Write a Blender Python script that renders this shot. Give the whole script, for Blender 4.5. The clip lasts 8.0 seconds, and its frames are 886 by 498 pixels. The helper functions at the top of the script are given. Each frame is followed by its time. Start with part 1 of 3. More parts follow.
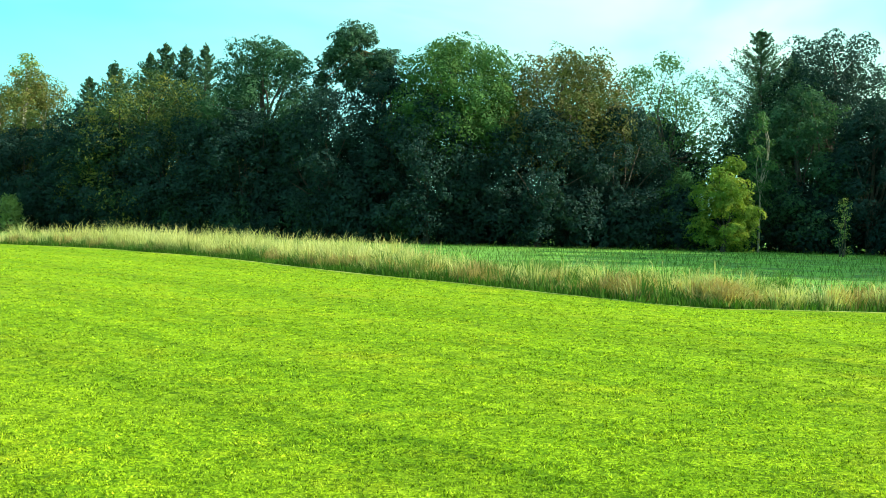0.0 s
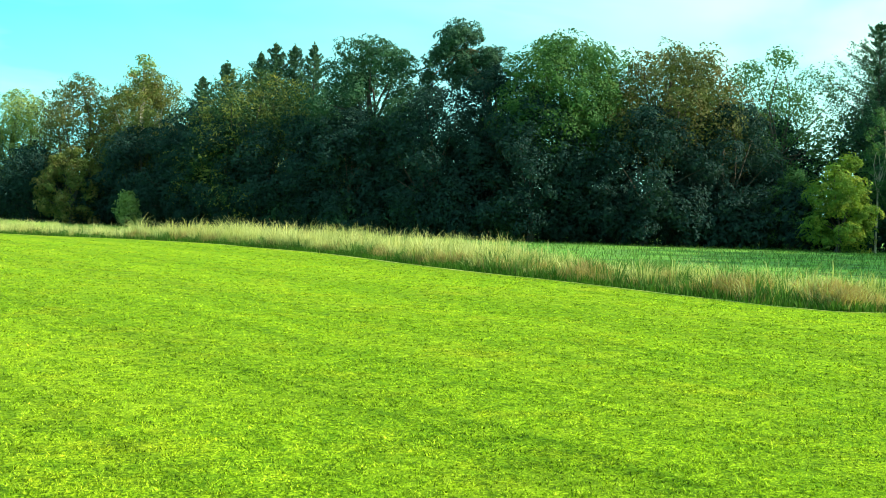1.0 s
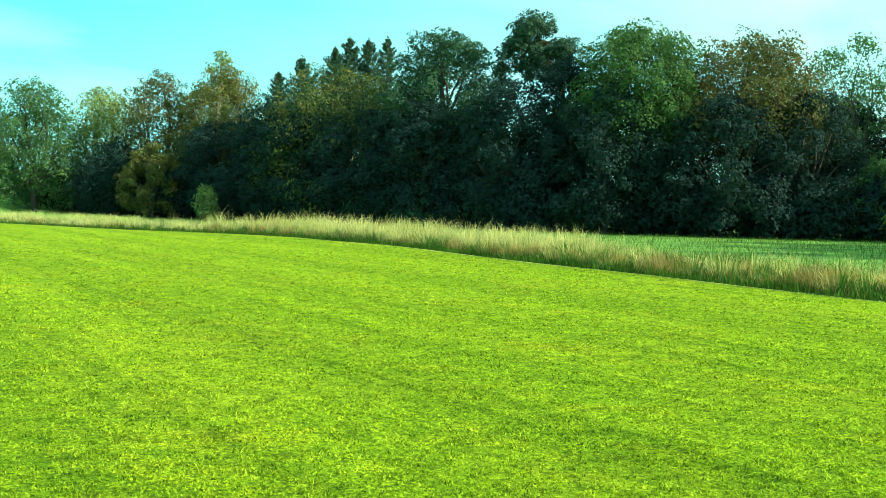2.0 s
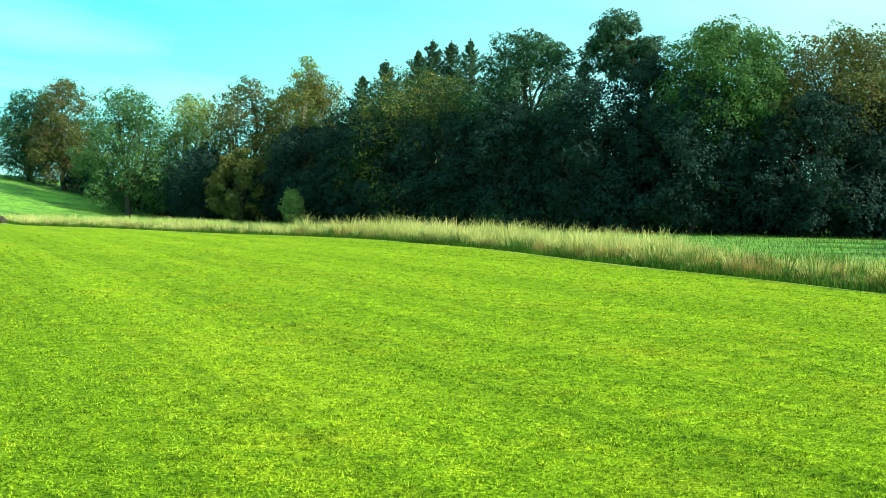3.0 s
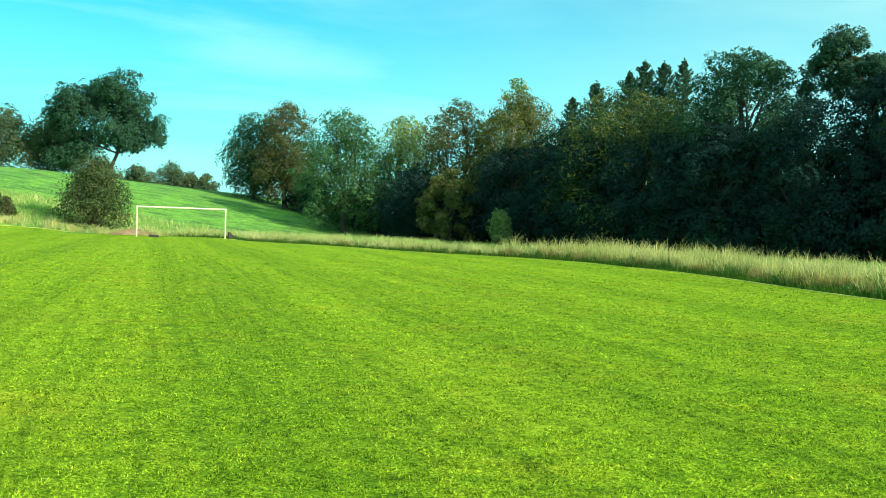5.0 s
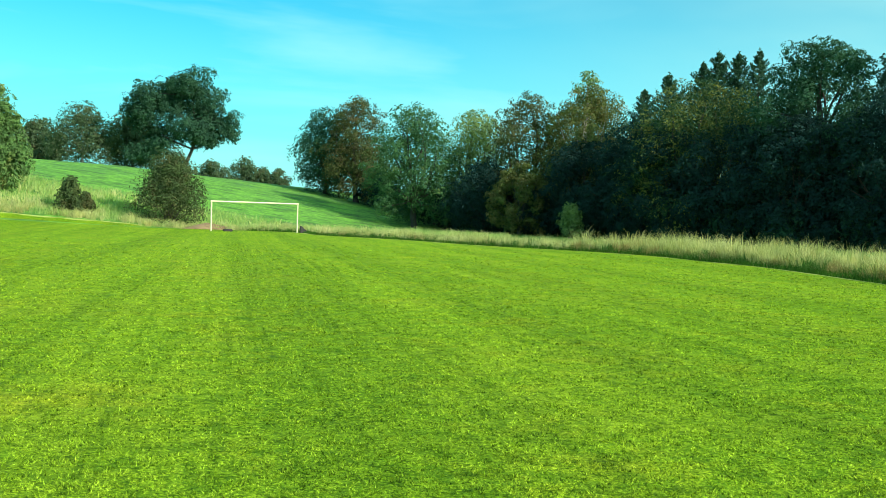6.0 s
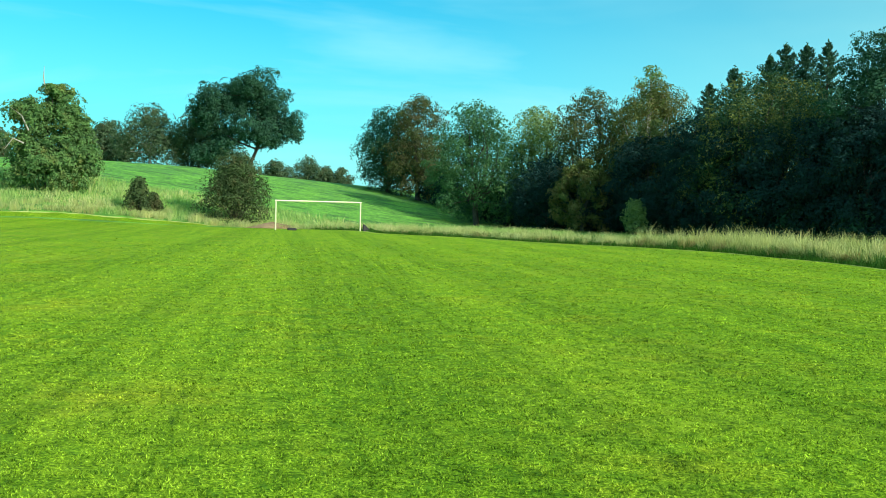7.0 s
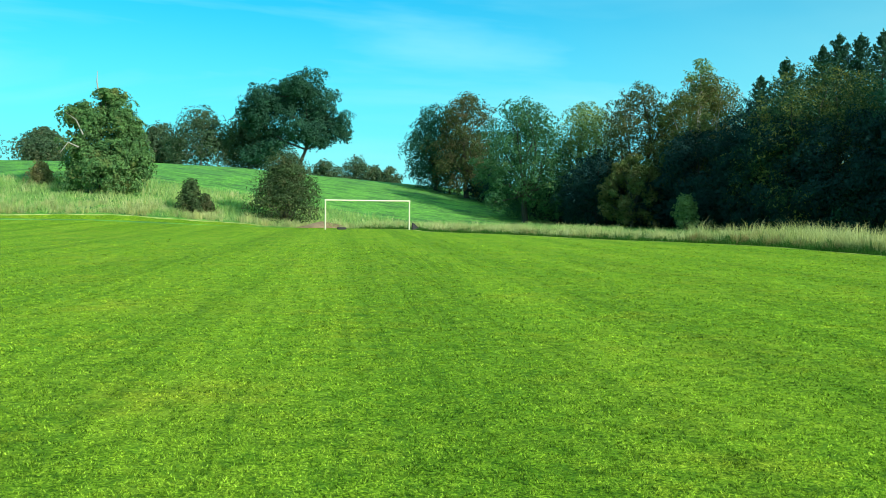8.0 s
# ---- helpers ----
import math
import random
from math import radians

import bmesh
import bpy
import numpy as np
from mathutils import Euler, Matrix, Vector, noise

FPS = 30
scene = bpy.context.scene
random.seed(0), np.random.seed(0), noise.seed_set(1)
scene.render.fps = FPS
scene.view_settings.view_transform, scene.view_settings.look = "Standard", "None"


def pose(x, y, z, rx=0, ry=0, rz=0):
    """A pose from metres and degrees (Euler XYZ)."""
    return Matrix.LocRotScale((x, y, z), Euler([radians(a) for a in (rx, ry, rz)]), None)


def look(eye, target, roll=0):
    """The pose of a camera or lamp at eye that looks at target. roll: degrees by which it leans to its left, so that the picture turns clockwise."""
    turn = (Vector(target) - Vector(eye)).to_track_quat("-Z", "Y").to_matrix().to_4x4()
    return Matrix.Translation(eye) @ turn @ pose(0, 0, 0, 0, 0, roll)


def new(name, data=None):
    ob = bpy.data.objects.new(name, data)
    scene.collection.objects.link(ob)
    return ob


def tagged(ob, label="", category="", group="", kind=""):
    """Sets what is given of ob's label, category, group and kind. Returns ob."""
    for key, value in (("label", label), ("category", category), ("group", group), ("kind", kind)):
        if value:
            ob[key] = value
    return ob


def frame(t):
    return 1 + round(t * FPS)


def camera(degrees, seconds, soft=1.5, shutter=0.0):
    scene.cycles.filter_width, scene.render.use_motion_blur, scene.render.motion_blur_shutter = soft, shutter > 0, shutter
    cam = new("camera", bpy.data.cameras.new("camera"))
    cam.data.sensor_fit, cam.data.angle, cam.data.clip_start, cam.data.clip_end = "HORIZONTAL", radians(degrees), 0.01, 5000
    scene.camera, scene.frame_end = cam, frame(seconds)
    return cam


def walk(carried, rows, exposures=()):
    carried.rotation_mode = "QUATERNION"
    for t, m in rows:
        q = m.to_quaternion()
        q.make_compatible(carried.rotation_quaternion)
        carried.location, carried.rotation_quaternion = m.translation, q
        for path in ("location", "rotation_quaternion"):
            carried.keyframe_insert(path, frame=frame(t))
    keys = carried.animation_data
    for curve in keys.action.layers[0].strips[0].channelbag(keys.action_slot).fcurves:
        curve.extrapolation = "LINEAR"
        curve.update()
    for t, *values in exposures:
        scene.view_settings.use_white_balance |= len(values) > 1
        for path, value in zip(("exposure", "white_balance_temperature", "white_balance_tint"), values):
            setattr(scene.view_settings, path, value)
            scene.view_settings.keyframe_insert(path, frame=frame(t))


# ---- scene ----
cam = camera(46.0, 8.0, soft=0.75)
# seconds, x, y, z, yaw, pitch, roll
PATH = [
    (0.0, 0.000, 0.000, 1.600, -0.00, -1.32, -1.34),
    (0.5, -0.088, -0.038, 1.609, 3.10, -1.40, -1.57),
    (1.0, -0.161, -0.086, 1.617, 5.62, -1.62, -1.68),
    (1.5, -0.213, -0.145, 1.625, 7.66, -1.94, -1.61),
    (3.0, -0.277, -0.317, 1.681, 14.13, -2.17, -0.95),
    (3.5, -0.295, -0.336, 1.696, 17.14, -1.67, -1.03),
    (4.0, -0.326, -0.327, 1.710, 20.25, -1.25, -1.43),
    (4.5, -0.366, -0.309, 1.715, 23.06, -1.15, -1.69),
    (6.0, -0.472, -0.219, 1.707, 29.24, -1.74, -1.75),
    (6.5, -0.504, -0.198, 1.703, 31.02, -1.85, -1.50),
    (7.0, -0.530, -0.178, 1.702, 32.64, -1.96, -1.29),
    (7.5, -0.556, -0.169, 1.698, 34.04, -2.04, -0.93),
    (8.0, -0.574, -0.163, 1.696, 35.30, -2.12, -0.57),
]
walk(cam, [(t, pose(x, y, z, 90 + pitch, roll, yaw)) for t, x, y, z, yaw, pitch, roll in PATH],
     exposures=[(0.0, 1.06, 7200, 10), (1.5, 1.0, 7050, 10), (3.0, 0.92, 7000, 10), (4.5, 0.72, 6780, 11), (6.0, 0.45, 6420, 12), (7.0, 0.32, 6150, 12), (8.0, 0.24, 5750, 12)])

# ---- world, sun ----
SUN_AZ, SUN_EL = radians(95), radians(28)  # azimuth clockwise from +y
world = bpy.data.worlds.new("sky")
scene.world = world
world.use_nodes = True
wt = world.node_tree
wt.nodes.clear()


def wnode(kind, **kw):
    n = wt.nodes.new(kind)
    for k, val in kw.items():
        n.inputs[k].default_value = val
    return n


w_out = wnode("ShaderNodeOutputWorld")
w_bg = wnode("ShaderNodeBackground", Strength=0.1)
w_sky = wt.nodes.new("ShaderNodeTexSky")
w_sky.sky_type = "NISHITA"
w_sky.sun_disc = False
w_sky.sun_elevation, w_sky.sun_rotation = SUN_EL, SUN_AZ
w_sky.air_density, w_sky.dust_density, w_sky.ozone_density = 1.0, 0.6, 2.0
w_tint = wt.nodes.new("ShaderNodeMixRGB")
w_tint.blend_type = "MULTIPLY"
w_tint.inputs[0].default_value = 1.0
w_tint.inputs[2].default_value = (0.12, 1.22, 1.25, 1)
w_co = wnode("ShaderNodeTexCoord")
w_map = wnode("ShaderNodeMapping", Scale=(1.2, 1.2, 7.0), Rotation=(0.0, 0.0, 0.6))
w_noise = wnode("ShaderNodeTexNoise", Scale=1.7, Detail=5.0, Roughness=0.55, Distortion=0.6)
w_ramp = wt.nodes.new("ShaderNodeValToRGB")
w_ramp.color_ramp.elements[0].position, w_ramp.color_ramp.elements[1].position = 0.46, 0.72
w_cloud = wt.nodes.new("ShaderNodeMixRGB")
w_cloud.inputs[2].default_value = (4.2, 8.6, 8.0, 1)
w_fac = wt.nodes.new("ShaderNodeMath")
w_fac.operation = "MULTIPLY"
w_fac.inputs[1].default_value = 0.42
wl = wt.links.new
wl(w_sky.outputs[0], w_tint.inputs[1])
wl(w_co.outputs["Generated"], w_map.inputs[0])
wl(w_map.outputs[0], w_noise.inputs["Vector"])
wl(w_noise.outputs["Fac"], w_ramp.inputs[0])
wl(w_ramp.outputs[0], w_fac.inputs[0])
wl(w_fac.outputs[0], w_cloud.inputs[0])
wl(w_tint.outputs[0], w_cloud.inputs[1])
# bright haze towards the sun
w_dot = wt.nodes.new("ShaderNodeVectorMath")
w_dot.operation = "DOT_PRODUCT"
w_dot.inputs[1].default_value = (math.sin(SUN_AZ) * math.cos(SUN_EL), math.cos(SUN_AZ) * math.cos(SUN_EL), math.sin(SUN_EL))
w_glow = wt.nodes.new("ShaderNodeMapRange")
w_glow.interpolation_type = "SMOOTHSTEP"
for k, val in enumerate((-0.58, 0.46, 0.0, 1.0)):
    w_glow.inputs[k + 1].default_value = val
w_haze = wt.nodes.new("ShaderNodeMixRGB")
w_haze.inputs[2].default_value = (5.1, 8.5, 7.1, 1)
wl(w_co.outputs["Generated"], w_dot.inputs[0])
wl(w_dot.outputs["Value"], w_glow.inputs[0])
w_soft = wnode("ShaderNodeTexNoise", Scale=2.6, Detail=4.0, Roughness=0.5, Distortion=0.4)
w_puff = wt.nodes.new("ShaderNodeMapRange")
for k, val in enumerate((0.38, 0.62, 0.45, 1.0)):
    w_puff.inputs[k + 1].default_value = val
w_mul = wt.nodes.new("ShaderNodeMath")
w_mul.operation = "MULTIPLY"
w_map2 = wnode("ShaderNodeMapping", Scale=(1.0, 1.0, 2.6))
wl(w_co.outputs["Generated"], w_map2.inputs[0])
wl(w_map2.outputs[0], w_soft.inputs["Vector"])
wl(w_soft.outputs["Fac"], w_puff.inputs[0])
wl(w_puff.outputs[0], w_mul.inputs[0])
wl(w_glow.outputs[0], w_mul.inputs[1])
wl(w_mul.outputs[0], w_haze.inputs[0])
wl(w_cloud.outputs[0], w_haze.inputs[1])
# paler air towards the horizon
w_sep = wt.nodes.new("ShaderNodeSeparateXYZ")
w_low = wt.nodes.new("ShaderNodeMapRange")
w_low.interpolation_type = "SMOOTHSTEP"
for k, val in enumerate((0.0, 0.24, 0.5, 0.0)):
    w_low.inputs[k + 1].default_value = val
w_air = wt.nodes.new("ShaderNodeMixRGB")
w_air.inputs[2].default_value = (3.9, 8.6, 8.2, 1)
wl(w_co.outputs["Generated"], w_sep.inputs[0])
wl(w_sep.outputs[2], w_low.inputs[0])
wl(w_low.outputs[0], w_air.inputs[0])
wl(w_haze.outputs[0], w_air.inputs[1])
wl(w_air.outputs[0], w_bg.inputs[0])
wl(w_bg.outputs[0], w_out.inputs[0])

sun = new("sun", bpy.data.lights.new("sun", "SUN"))
sun.data.energy, sun.data.angle, sun.data.color = 5.0, radians(0.5), (1.0, 0.92, 0.72)
sun_to = Vector((math.sin(SUN_AZ) * math.cos(SUN_EL), math.cos(SUN_AZ) * math.cos(SUN_EL), math.sin(SUN_EL)))
sun.matrix_world = look(sun_to * 100, (0, 0, 0))


# ---- materials ----
def material(name):
    m = bpy.data.materials.new(name)
    m.use_nodes = True
    m.node_tree.nodes.clear()
    return m, m.node_tree.nodes.new, m.node_tree.links.new


def noise_node(nn, ll, vec, scale, detail=4.0, rough=0.6, stretch=None, turn=0.0):
    if stretch:
        mp = nn("ShaderNodeMapping")
        mp.inputs["Rotation"].default_value = (0, 0, turn)
        ll(vec, mp.inputs[0])
        sc = nn("ShaderNodeMapping")
        sc.inputs["Scale"].default_value = stretch
        ll(mp.outputs[0], sc.inputs[0])
        vec = sc.outputs[0]
    n = nn("ShaderNodeTexNoise")
    n.inputs["Scale"].default_value, n.inputs["Detail"].default_value, n.inputs["Roughness"].default_value = scale, detail, rough
    ll(vec, n.inputs["Vector"])
    return n.outputs["Fac"]


def ramp_node(nn, ll, fac, stops):
    r = nn("ShaderNodeValToRGB")
    el = r.color_ramp.elements
    while len(el) < len(stops):
        el.new(0.5)
    for e, (p, c) in zip(el, stops):
        e.position, e.color = p, (*c, 1)
    ll(fac, r.inputs[0])
    return r.outputs[0]


def mix_node(nn, ll, fac, a, b, blend="MIX"):
    m = nn("ShaderNodeMixRGB")
    m.blend_type = blend
    for i, val in ((0, fac), (1, a), (2, b)):
        if isinstance(val, (int, float)):
            m.inputs[i].default_value = val
        elif isinstance(val, tuple):
            m.inputs[i].default_value = (*val, 1)
        else:
            ll(val, m.inputs[i])
    return m.outputs[0]


MOW = math.atan2(0.65, 0.76)  # the mower ran towards the goal


def mow_runs(nn, ll, vec):
    """Light and dark runs left by the mower: broad passes and fine wheel lines."""
    broad = noise_node(nn, ll, vec, 1.0, 2.0, 0.5, (0.55, 0.012, 1.0), -MOW)
    lines = noise_node(nn, ll, vec, 1.0, 3.0, 0.7, (4.6, 0.08, 1.0), -MOW)
    a = ramp_node(nn, ll, broad, [(0.40, (0.80, 0.85, 0.83)), (0.58, (1.05, 1.04, 1.04))])
    b = ramp_node(nn, ll, lines, [(0.36, (0.80, 0.85, 0.80)), (0.50, (1.05, 1.04, 1.04))])
    return mix_node(nn, ll, 1.0, a, b, "MULTIPLY")


def mottle(nn, ll, vec, fine=True):
    """Tuft by tuft and patch by patch the grass is lighter and darker, here and there dry."""
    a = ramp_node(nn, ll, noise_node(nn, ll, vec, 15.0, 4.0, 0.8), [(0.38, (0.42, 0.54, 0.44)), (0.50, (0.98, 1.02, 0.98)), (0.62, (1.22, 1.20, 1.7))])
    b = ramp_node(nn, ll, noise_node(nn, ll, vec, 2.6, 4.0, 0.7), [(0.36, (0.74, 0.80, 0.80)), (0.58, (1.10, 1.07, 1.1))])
    out = mix_node(nn, ll, 1.0, a, b, "MULTIPLY")
    dry = ramp_node(nn, ll, noise_node(nn, ll, vec, 0.55, 5.0, 0.7), [(0.52, (1.0, 1.0, 1.0)), (0.70, (1.24, 0.99, 1.1))])
    out = mix_node(nn, ll, 1.0, out, dry, "MULTIPLY")
    if fine:
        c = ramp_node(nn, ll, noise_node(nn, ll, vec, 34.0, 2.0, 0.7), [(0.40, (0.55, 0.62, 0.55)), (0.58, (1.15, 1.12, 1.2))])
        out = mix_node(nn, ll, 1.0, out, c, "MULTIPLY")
    return out


def leaf_material(name, dark, light, autumn_sun=None, share=0.0, clear=0.35, patch=0.35, mown=False):
    """Leaves: colour varies leaf by leaf and in patches over the crown; light shines through."""
    m, nn, ll = material(name)
    geo = nn("ShaderNodeNewGeometry")
    rnd = geo.outputs["Random Per Island"]
    calm = 0.0 if mown else 0.22
    lo_c = tuple(a + (b - a) * calm for a, b in zip(dark, light))
    hi_c = tuple(b + (a - b) * calm for a, b in zip(dark, light))
    col = ramp_node(nn, ll, rnd, [(0.08 if mown else 0.0, lo_c), (0.95 if mown else 1.0, hi_c)])
    co = nn("ShaderNodeTexCoord")
    pat = noise_node(nn, ll, co.outputs["Object"], patch, 3.0)
    col = mix_node(nn, ll, ramp_node(nn, ll, pat, [(0.35, (0, 0, 0)), (0.65, (0.12, 0.12, 0.12) if mown else (0.5, 0.5, 0.5))]), col, light)
    if not mown:
        spray = noise_node(nn, ll, co.outputs["Object"], 1.3, 2.0)
        col = mix_node(nn, ll, 1.0, col, ramp_node(nn, ll, spray, [(0.35, (0.72, 0.76, 0.80)), (0.65, (1.12, 1.10, 1.0))]), "MULTIPLY")
    if autumn_sun:
        pat2 = noise_node(nn, ll, co.outputs["Object"], patch * 1.7, 4.0)
        lo = 0.62 - share * 0.4
        col = mix_node(nn, ll, ramp_node(nn, ll, pat2, [(lo, (0, 0, 0)), (lo + 0.16, (0.85, 0.85, 0.85))]), col, autumn_sun)
    if mown:
        col = mix_node(nn, ll, 0.9, col, mow_runs(nn, ll, co.outputs["Object"]), "MULTIPLY")
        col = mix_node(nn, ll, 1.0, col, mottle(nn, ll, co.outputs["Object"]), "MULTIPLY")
    dif, tra, mx, out = nn("ShaderNodeBsdfPrincipled"), nn("ShaderNodeBsdfTranslucent"), nn("ShaderNodeMixShader"), nn("ShaderNodeOutputMaterial")
    dif.inputs["Roughness"].default_value = 0.65
    dif.inputs["Specular IOR Level"].default_value = 0.1 if mown else 0.06
    mx.inputs[0].default_value = clear
    ll(col, dif.inputs["Base Color"])
    ll(mix_node(nn, ll, 1.0, col, (1.1, 1.15, 0.6), "MULTIPLY"), tra.inputs[0])
    ll(dif.outputs[0], mx.inputs[1])
    ll(tra.outputs[0], mx.inputs[2])
    ll(mx.outputs[0], out.inputs[0])
    return m


def solid_material(name, stops, scale, rough=0.85, bump=0.3, bump_scale=None, stretch=None, metal=0.0):
    m, nn, ll = material(name)
    co = nn("ShaderNodeTexCoord")
    a = noise_node(nn, ll, co.outputs["Object"], scale, 6.0, 0.65, stretch)
    p, out = nn("ShaderNodeBsdfPrincipled"), nn("ShaderNodeOutputMaterial")
    p.inputs["Roughness"].default_value, p.inputs["Metallic"].default_value = rough, metal
    ll(ramp_node(nn, ll, a, stops), p.inputs["Base Color"])
    if bump:
        b = nn("ShaderNodeBump")
        b.inputs["Strength"].default_value, b.inputs["Distance"].default_value = bump, 0.05
        ll(noise_node(nn, ll, co.outputs["Object"], bump_scale or scale * 3, 4.0, 0.6, stretch), b.inputs["Height"])
        ll(b.outputs[0], p.inputs["Normal"])
    ll(p.outputs[0], out.inputs[0])
    return m



def lawn_material():
    m, nn, ll = material("mown_grass")
    co = nn("ShaderNodeTexCoord")
    v = co.outputs["Object"]
    fine = noise_node(nn, ll, v, 34.0, 5.0, 0.8)
    tuft = noise_node(nn, ll, v, 7.0, 5.0, 0.8)
    clump = noise_node(nn, ll, v, 2.2, 5.0, 0.75)
    wide = noise_node(nn, ll, v, 0.30, 4.0, 0.6)
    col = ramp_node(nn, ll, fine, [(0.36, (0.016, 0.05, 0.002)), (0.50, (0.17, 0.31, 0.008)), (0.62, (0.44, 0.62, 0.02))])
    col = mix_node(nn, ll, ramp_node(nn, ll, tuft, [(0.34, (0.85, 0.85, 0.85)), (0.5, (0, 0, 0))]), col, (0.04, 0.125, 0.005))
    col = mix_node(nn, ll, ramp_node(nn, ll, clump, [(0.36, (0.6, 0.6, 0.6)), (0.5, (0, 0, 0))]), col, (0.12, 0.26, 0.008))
    col = mix_node(nn, ll, ramp_node(nn, ll, wide, [(0.45, (0, 0, 0)), (0.7, (0.45, 0.45, 0.45))]), col, (0.30, 0.36, 0.02))
    col = mix_node(nn, ll, 1.0, col, mow_runs(nn, ll, v), "MULTIPLY")
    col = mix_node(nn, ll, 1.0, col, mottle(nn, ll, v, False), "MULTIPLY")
    p, out, b = nn("ShaderNodeBsdfPrincipled"), nn("ShaderNodeOutputMaterial"), nn("ShaderNodeBump")
    p.inputs["Roughness"].default_value = 0.8
    p.inputs["Specular IOR Level"].default_value = 0.04
    b.inputs["Strength"].default_value, b.inputs["Distance"].default_value = 0.9, 0.03
    ll(fine, b.inputs["Height"])
    ll(b.outputs[0], p.inputs["Normal"])
    ll(col, p.inputs["Base Color"])
    ll(p.outputs[0], out.inputs[0])
    return m


def meadow_material():
    m, nn, ll = material("rough_pasture")
    co = nn("ShaderNodeTexCoord")
    v = co.outputs["Object"]
    fine = noise_node(nn, ll, v, 3.0, 6.0, 0.75)
    wide = noise_node(nn, ll, v, 0.12, 5.0, 0.65)
    col = ramp_node(nn, ll, fine, [(0.32, (0.055, 0.16, 0.014)), (0.50, (0.115, 0.34, 0.022)), (0.66, (0.24, 0.50, 0.055))])
    mid = noise_node(nn, ll, v, 0.42, 5.0, 0.8, (0.7, 1.6, 1.0), -0.75)
    col = mix_node(nn, ll, ramp_node(nn, ll, mid, [(0.42, (0.95, 0.95, 0.95)), (0.53, (0, 0, 0))]), col, (0.035, 0.13, 0.014))
    col = mix_node(nn, ll, ramp_node(nn, ll, wide, [(0.5, (0, 0, 0)), (0.68, (0.6, 0.6, 0.6))]), col, (0.05, 0.17, 0.03))
    p, out, b = nn("ShaderNodeBsdfPrincipled"), nn("ShaderNodeOutputMaterial"), nn("ShaderNodeBump")
    p.inputs["Roughness"].default_value = 0.9
    b.inputs["Strength"].default_value, b.inputs["Distance"].default_value = 0.8, 0.25
    ll(fine, b.inputs["Height"])
    ll(b.outputs[0], p.inputs["Normal"])
    ll(col, p.inputs["Base Color"])
    ll(p.outputs[0], out.inputs[0])
    return m


LAWN, MEADOW = lawn_material(), meadow_material()
EDGE_M = solid_material("dry_clippings", [(0.40, (0.26, 0.36, 0.05)), (0.70, (0.52, 0.54, 0.17))], 1.5)
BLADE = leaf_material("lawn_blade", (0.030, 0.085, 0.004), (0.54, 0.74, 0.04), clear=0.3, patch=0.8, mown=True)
STRAW = leaf_material("golden_long_grass", (0.18, 0.25, 0.055), (0.68, 0.68, 0.34), (0.45, 0.34, 0.14), 0.12, 0.35, 0.25)
RANK = leaf_material("green_long_grass", (0.026, 0.092, 0.022), (0.10, 0.22, 0.05), (0.34, 0.33, 0.12), 0.2, 0.35, 0.2)
BANK = leaf_material("bank_grass", (0.156, 0.312, 0.065), (0.468, 0.598, 0.221), (0.728, 0.65, 0.338), 0.32, 0.35, 0.2)
L_LIME = leaf_material("lime_green_leaves", (0.0688, 0.15, 0.0312), (0.2, 0.325, 0.0625), (0.325, 0.35, 0.075), 0.2)
WEED = leaf_material("weeds", (0.018, 0.066, 0.010), (0.07, 0.17, 0.025), None, 0, 0.35, 0.5)
RUST = leaf_material("rust_grass", (0.20, 0.15, 0.06), (0.46, 0.37, 0.17), None, 0, 0.35, 0.4)
# Oak colour carries added blue for shade; tall sunlit crowns are raised brighter.
L_OAK = leaf_material("oak_leaves", (0.0203, 0.0609, 0.0522), (0.0551, 0.145, 0.0812))
L_LIGHT = leaf_material("light_leaves", (0.0275, 0.0875, 0.05), (0.0975, 0.219, 0.0875), (0.188, 0.25, 0.075), 0.08)
L_MID = leaf_material("mid_green_leaves", (0.022, 0.074, 0.036), (0.080, 0.19, 0.062), (0.16, 0.22, 0.06), 0.06)
L_TAN = leaf_material("tan_leaves", (0.0525, 0.0938, 0.0312), (0.163, 0.194, 0.065), (0.237, 0.188, 0.0813), 0.35)
L_BROWN = leaf_material("browning_leaves", (0.0375, 0.0688, 0.0275), (0.119, 0.144, 0.0562), (0.156, 0.131, 0.0688), 0.35)
# The wood foot's blue-green shade is put into this darker leaf colour.
L_SHADED = leaf_material("shaded_leaves", (0.011, 0.034, 0.041), (0.024, 0.066, 0.063))
L_PINE = leaf_material("pine_needles", (0.0203, 0.0623, 0.0522), (0.0609, 0.142, 0.0899), None, 0, 0.15)
L_SPRUCE = leaf_material("spruce_needles", (0.0261, 0.0725, 0.0508), (0.0725, 0.16, 0.0943), None, 0, 0.12)
L_PALE = leaf_material("pale_leaves", (0.10, 0.17, 0.06), (0.29, 0.39, 0.15))
# Yellow patches put the sunlight on the oak's top into its leaf colour.
L_CANOPY = leaf_material("oak_leaves_sun_yellow", (0.014, 0.042, 0.034), (0.055, 0.115, 0.05), (0.27, 0.28, 0.075), 0.36)
L_YEW = leaf_material("yew_needles", (0.026, 0.058, 0.024), (0.092, 0.135, 0.052), (0.12, 0.09, 0.045), 0.2, 0.15)
L_IVY = leaf_material("ivy_leaves", (0.05, 0.112, 0.0438), (0.15, 0.275, 0.0875), (0.2, 0.213, 0.0625), 0.2, 0.25)
# Distance haze is mixed into this paler, bluer leaf colour.
L_FAR = leaf_material("far_hazed_leaves", (0.045, 0.085, 0.05), (0.11, 0.17, 0.09), (0.15, 0.14, 0.075), 0.2)
L_WITHER = leaf_material("withered_leaves", (0.16, 0.14, 0.06), (0.38, 0.33, 0.15))
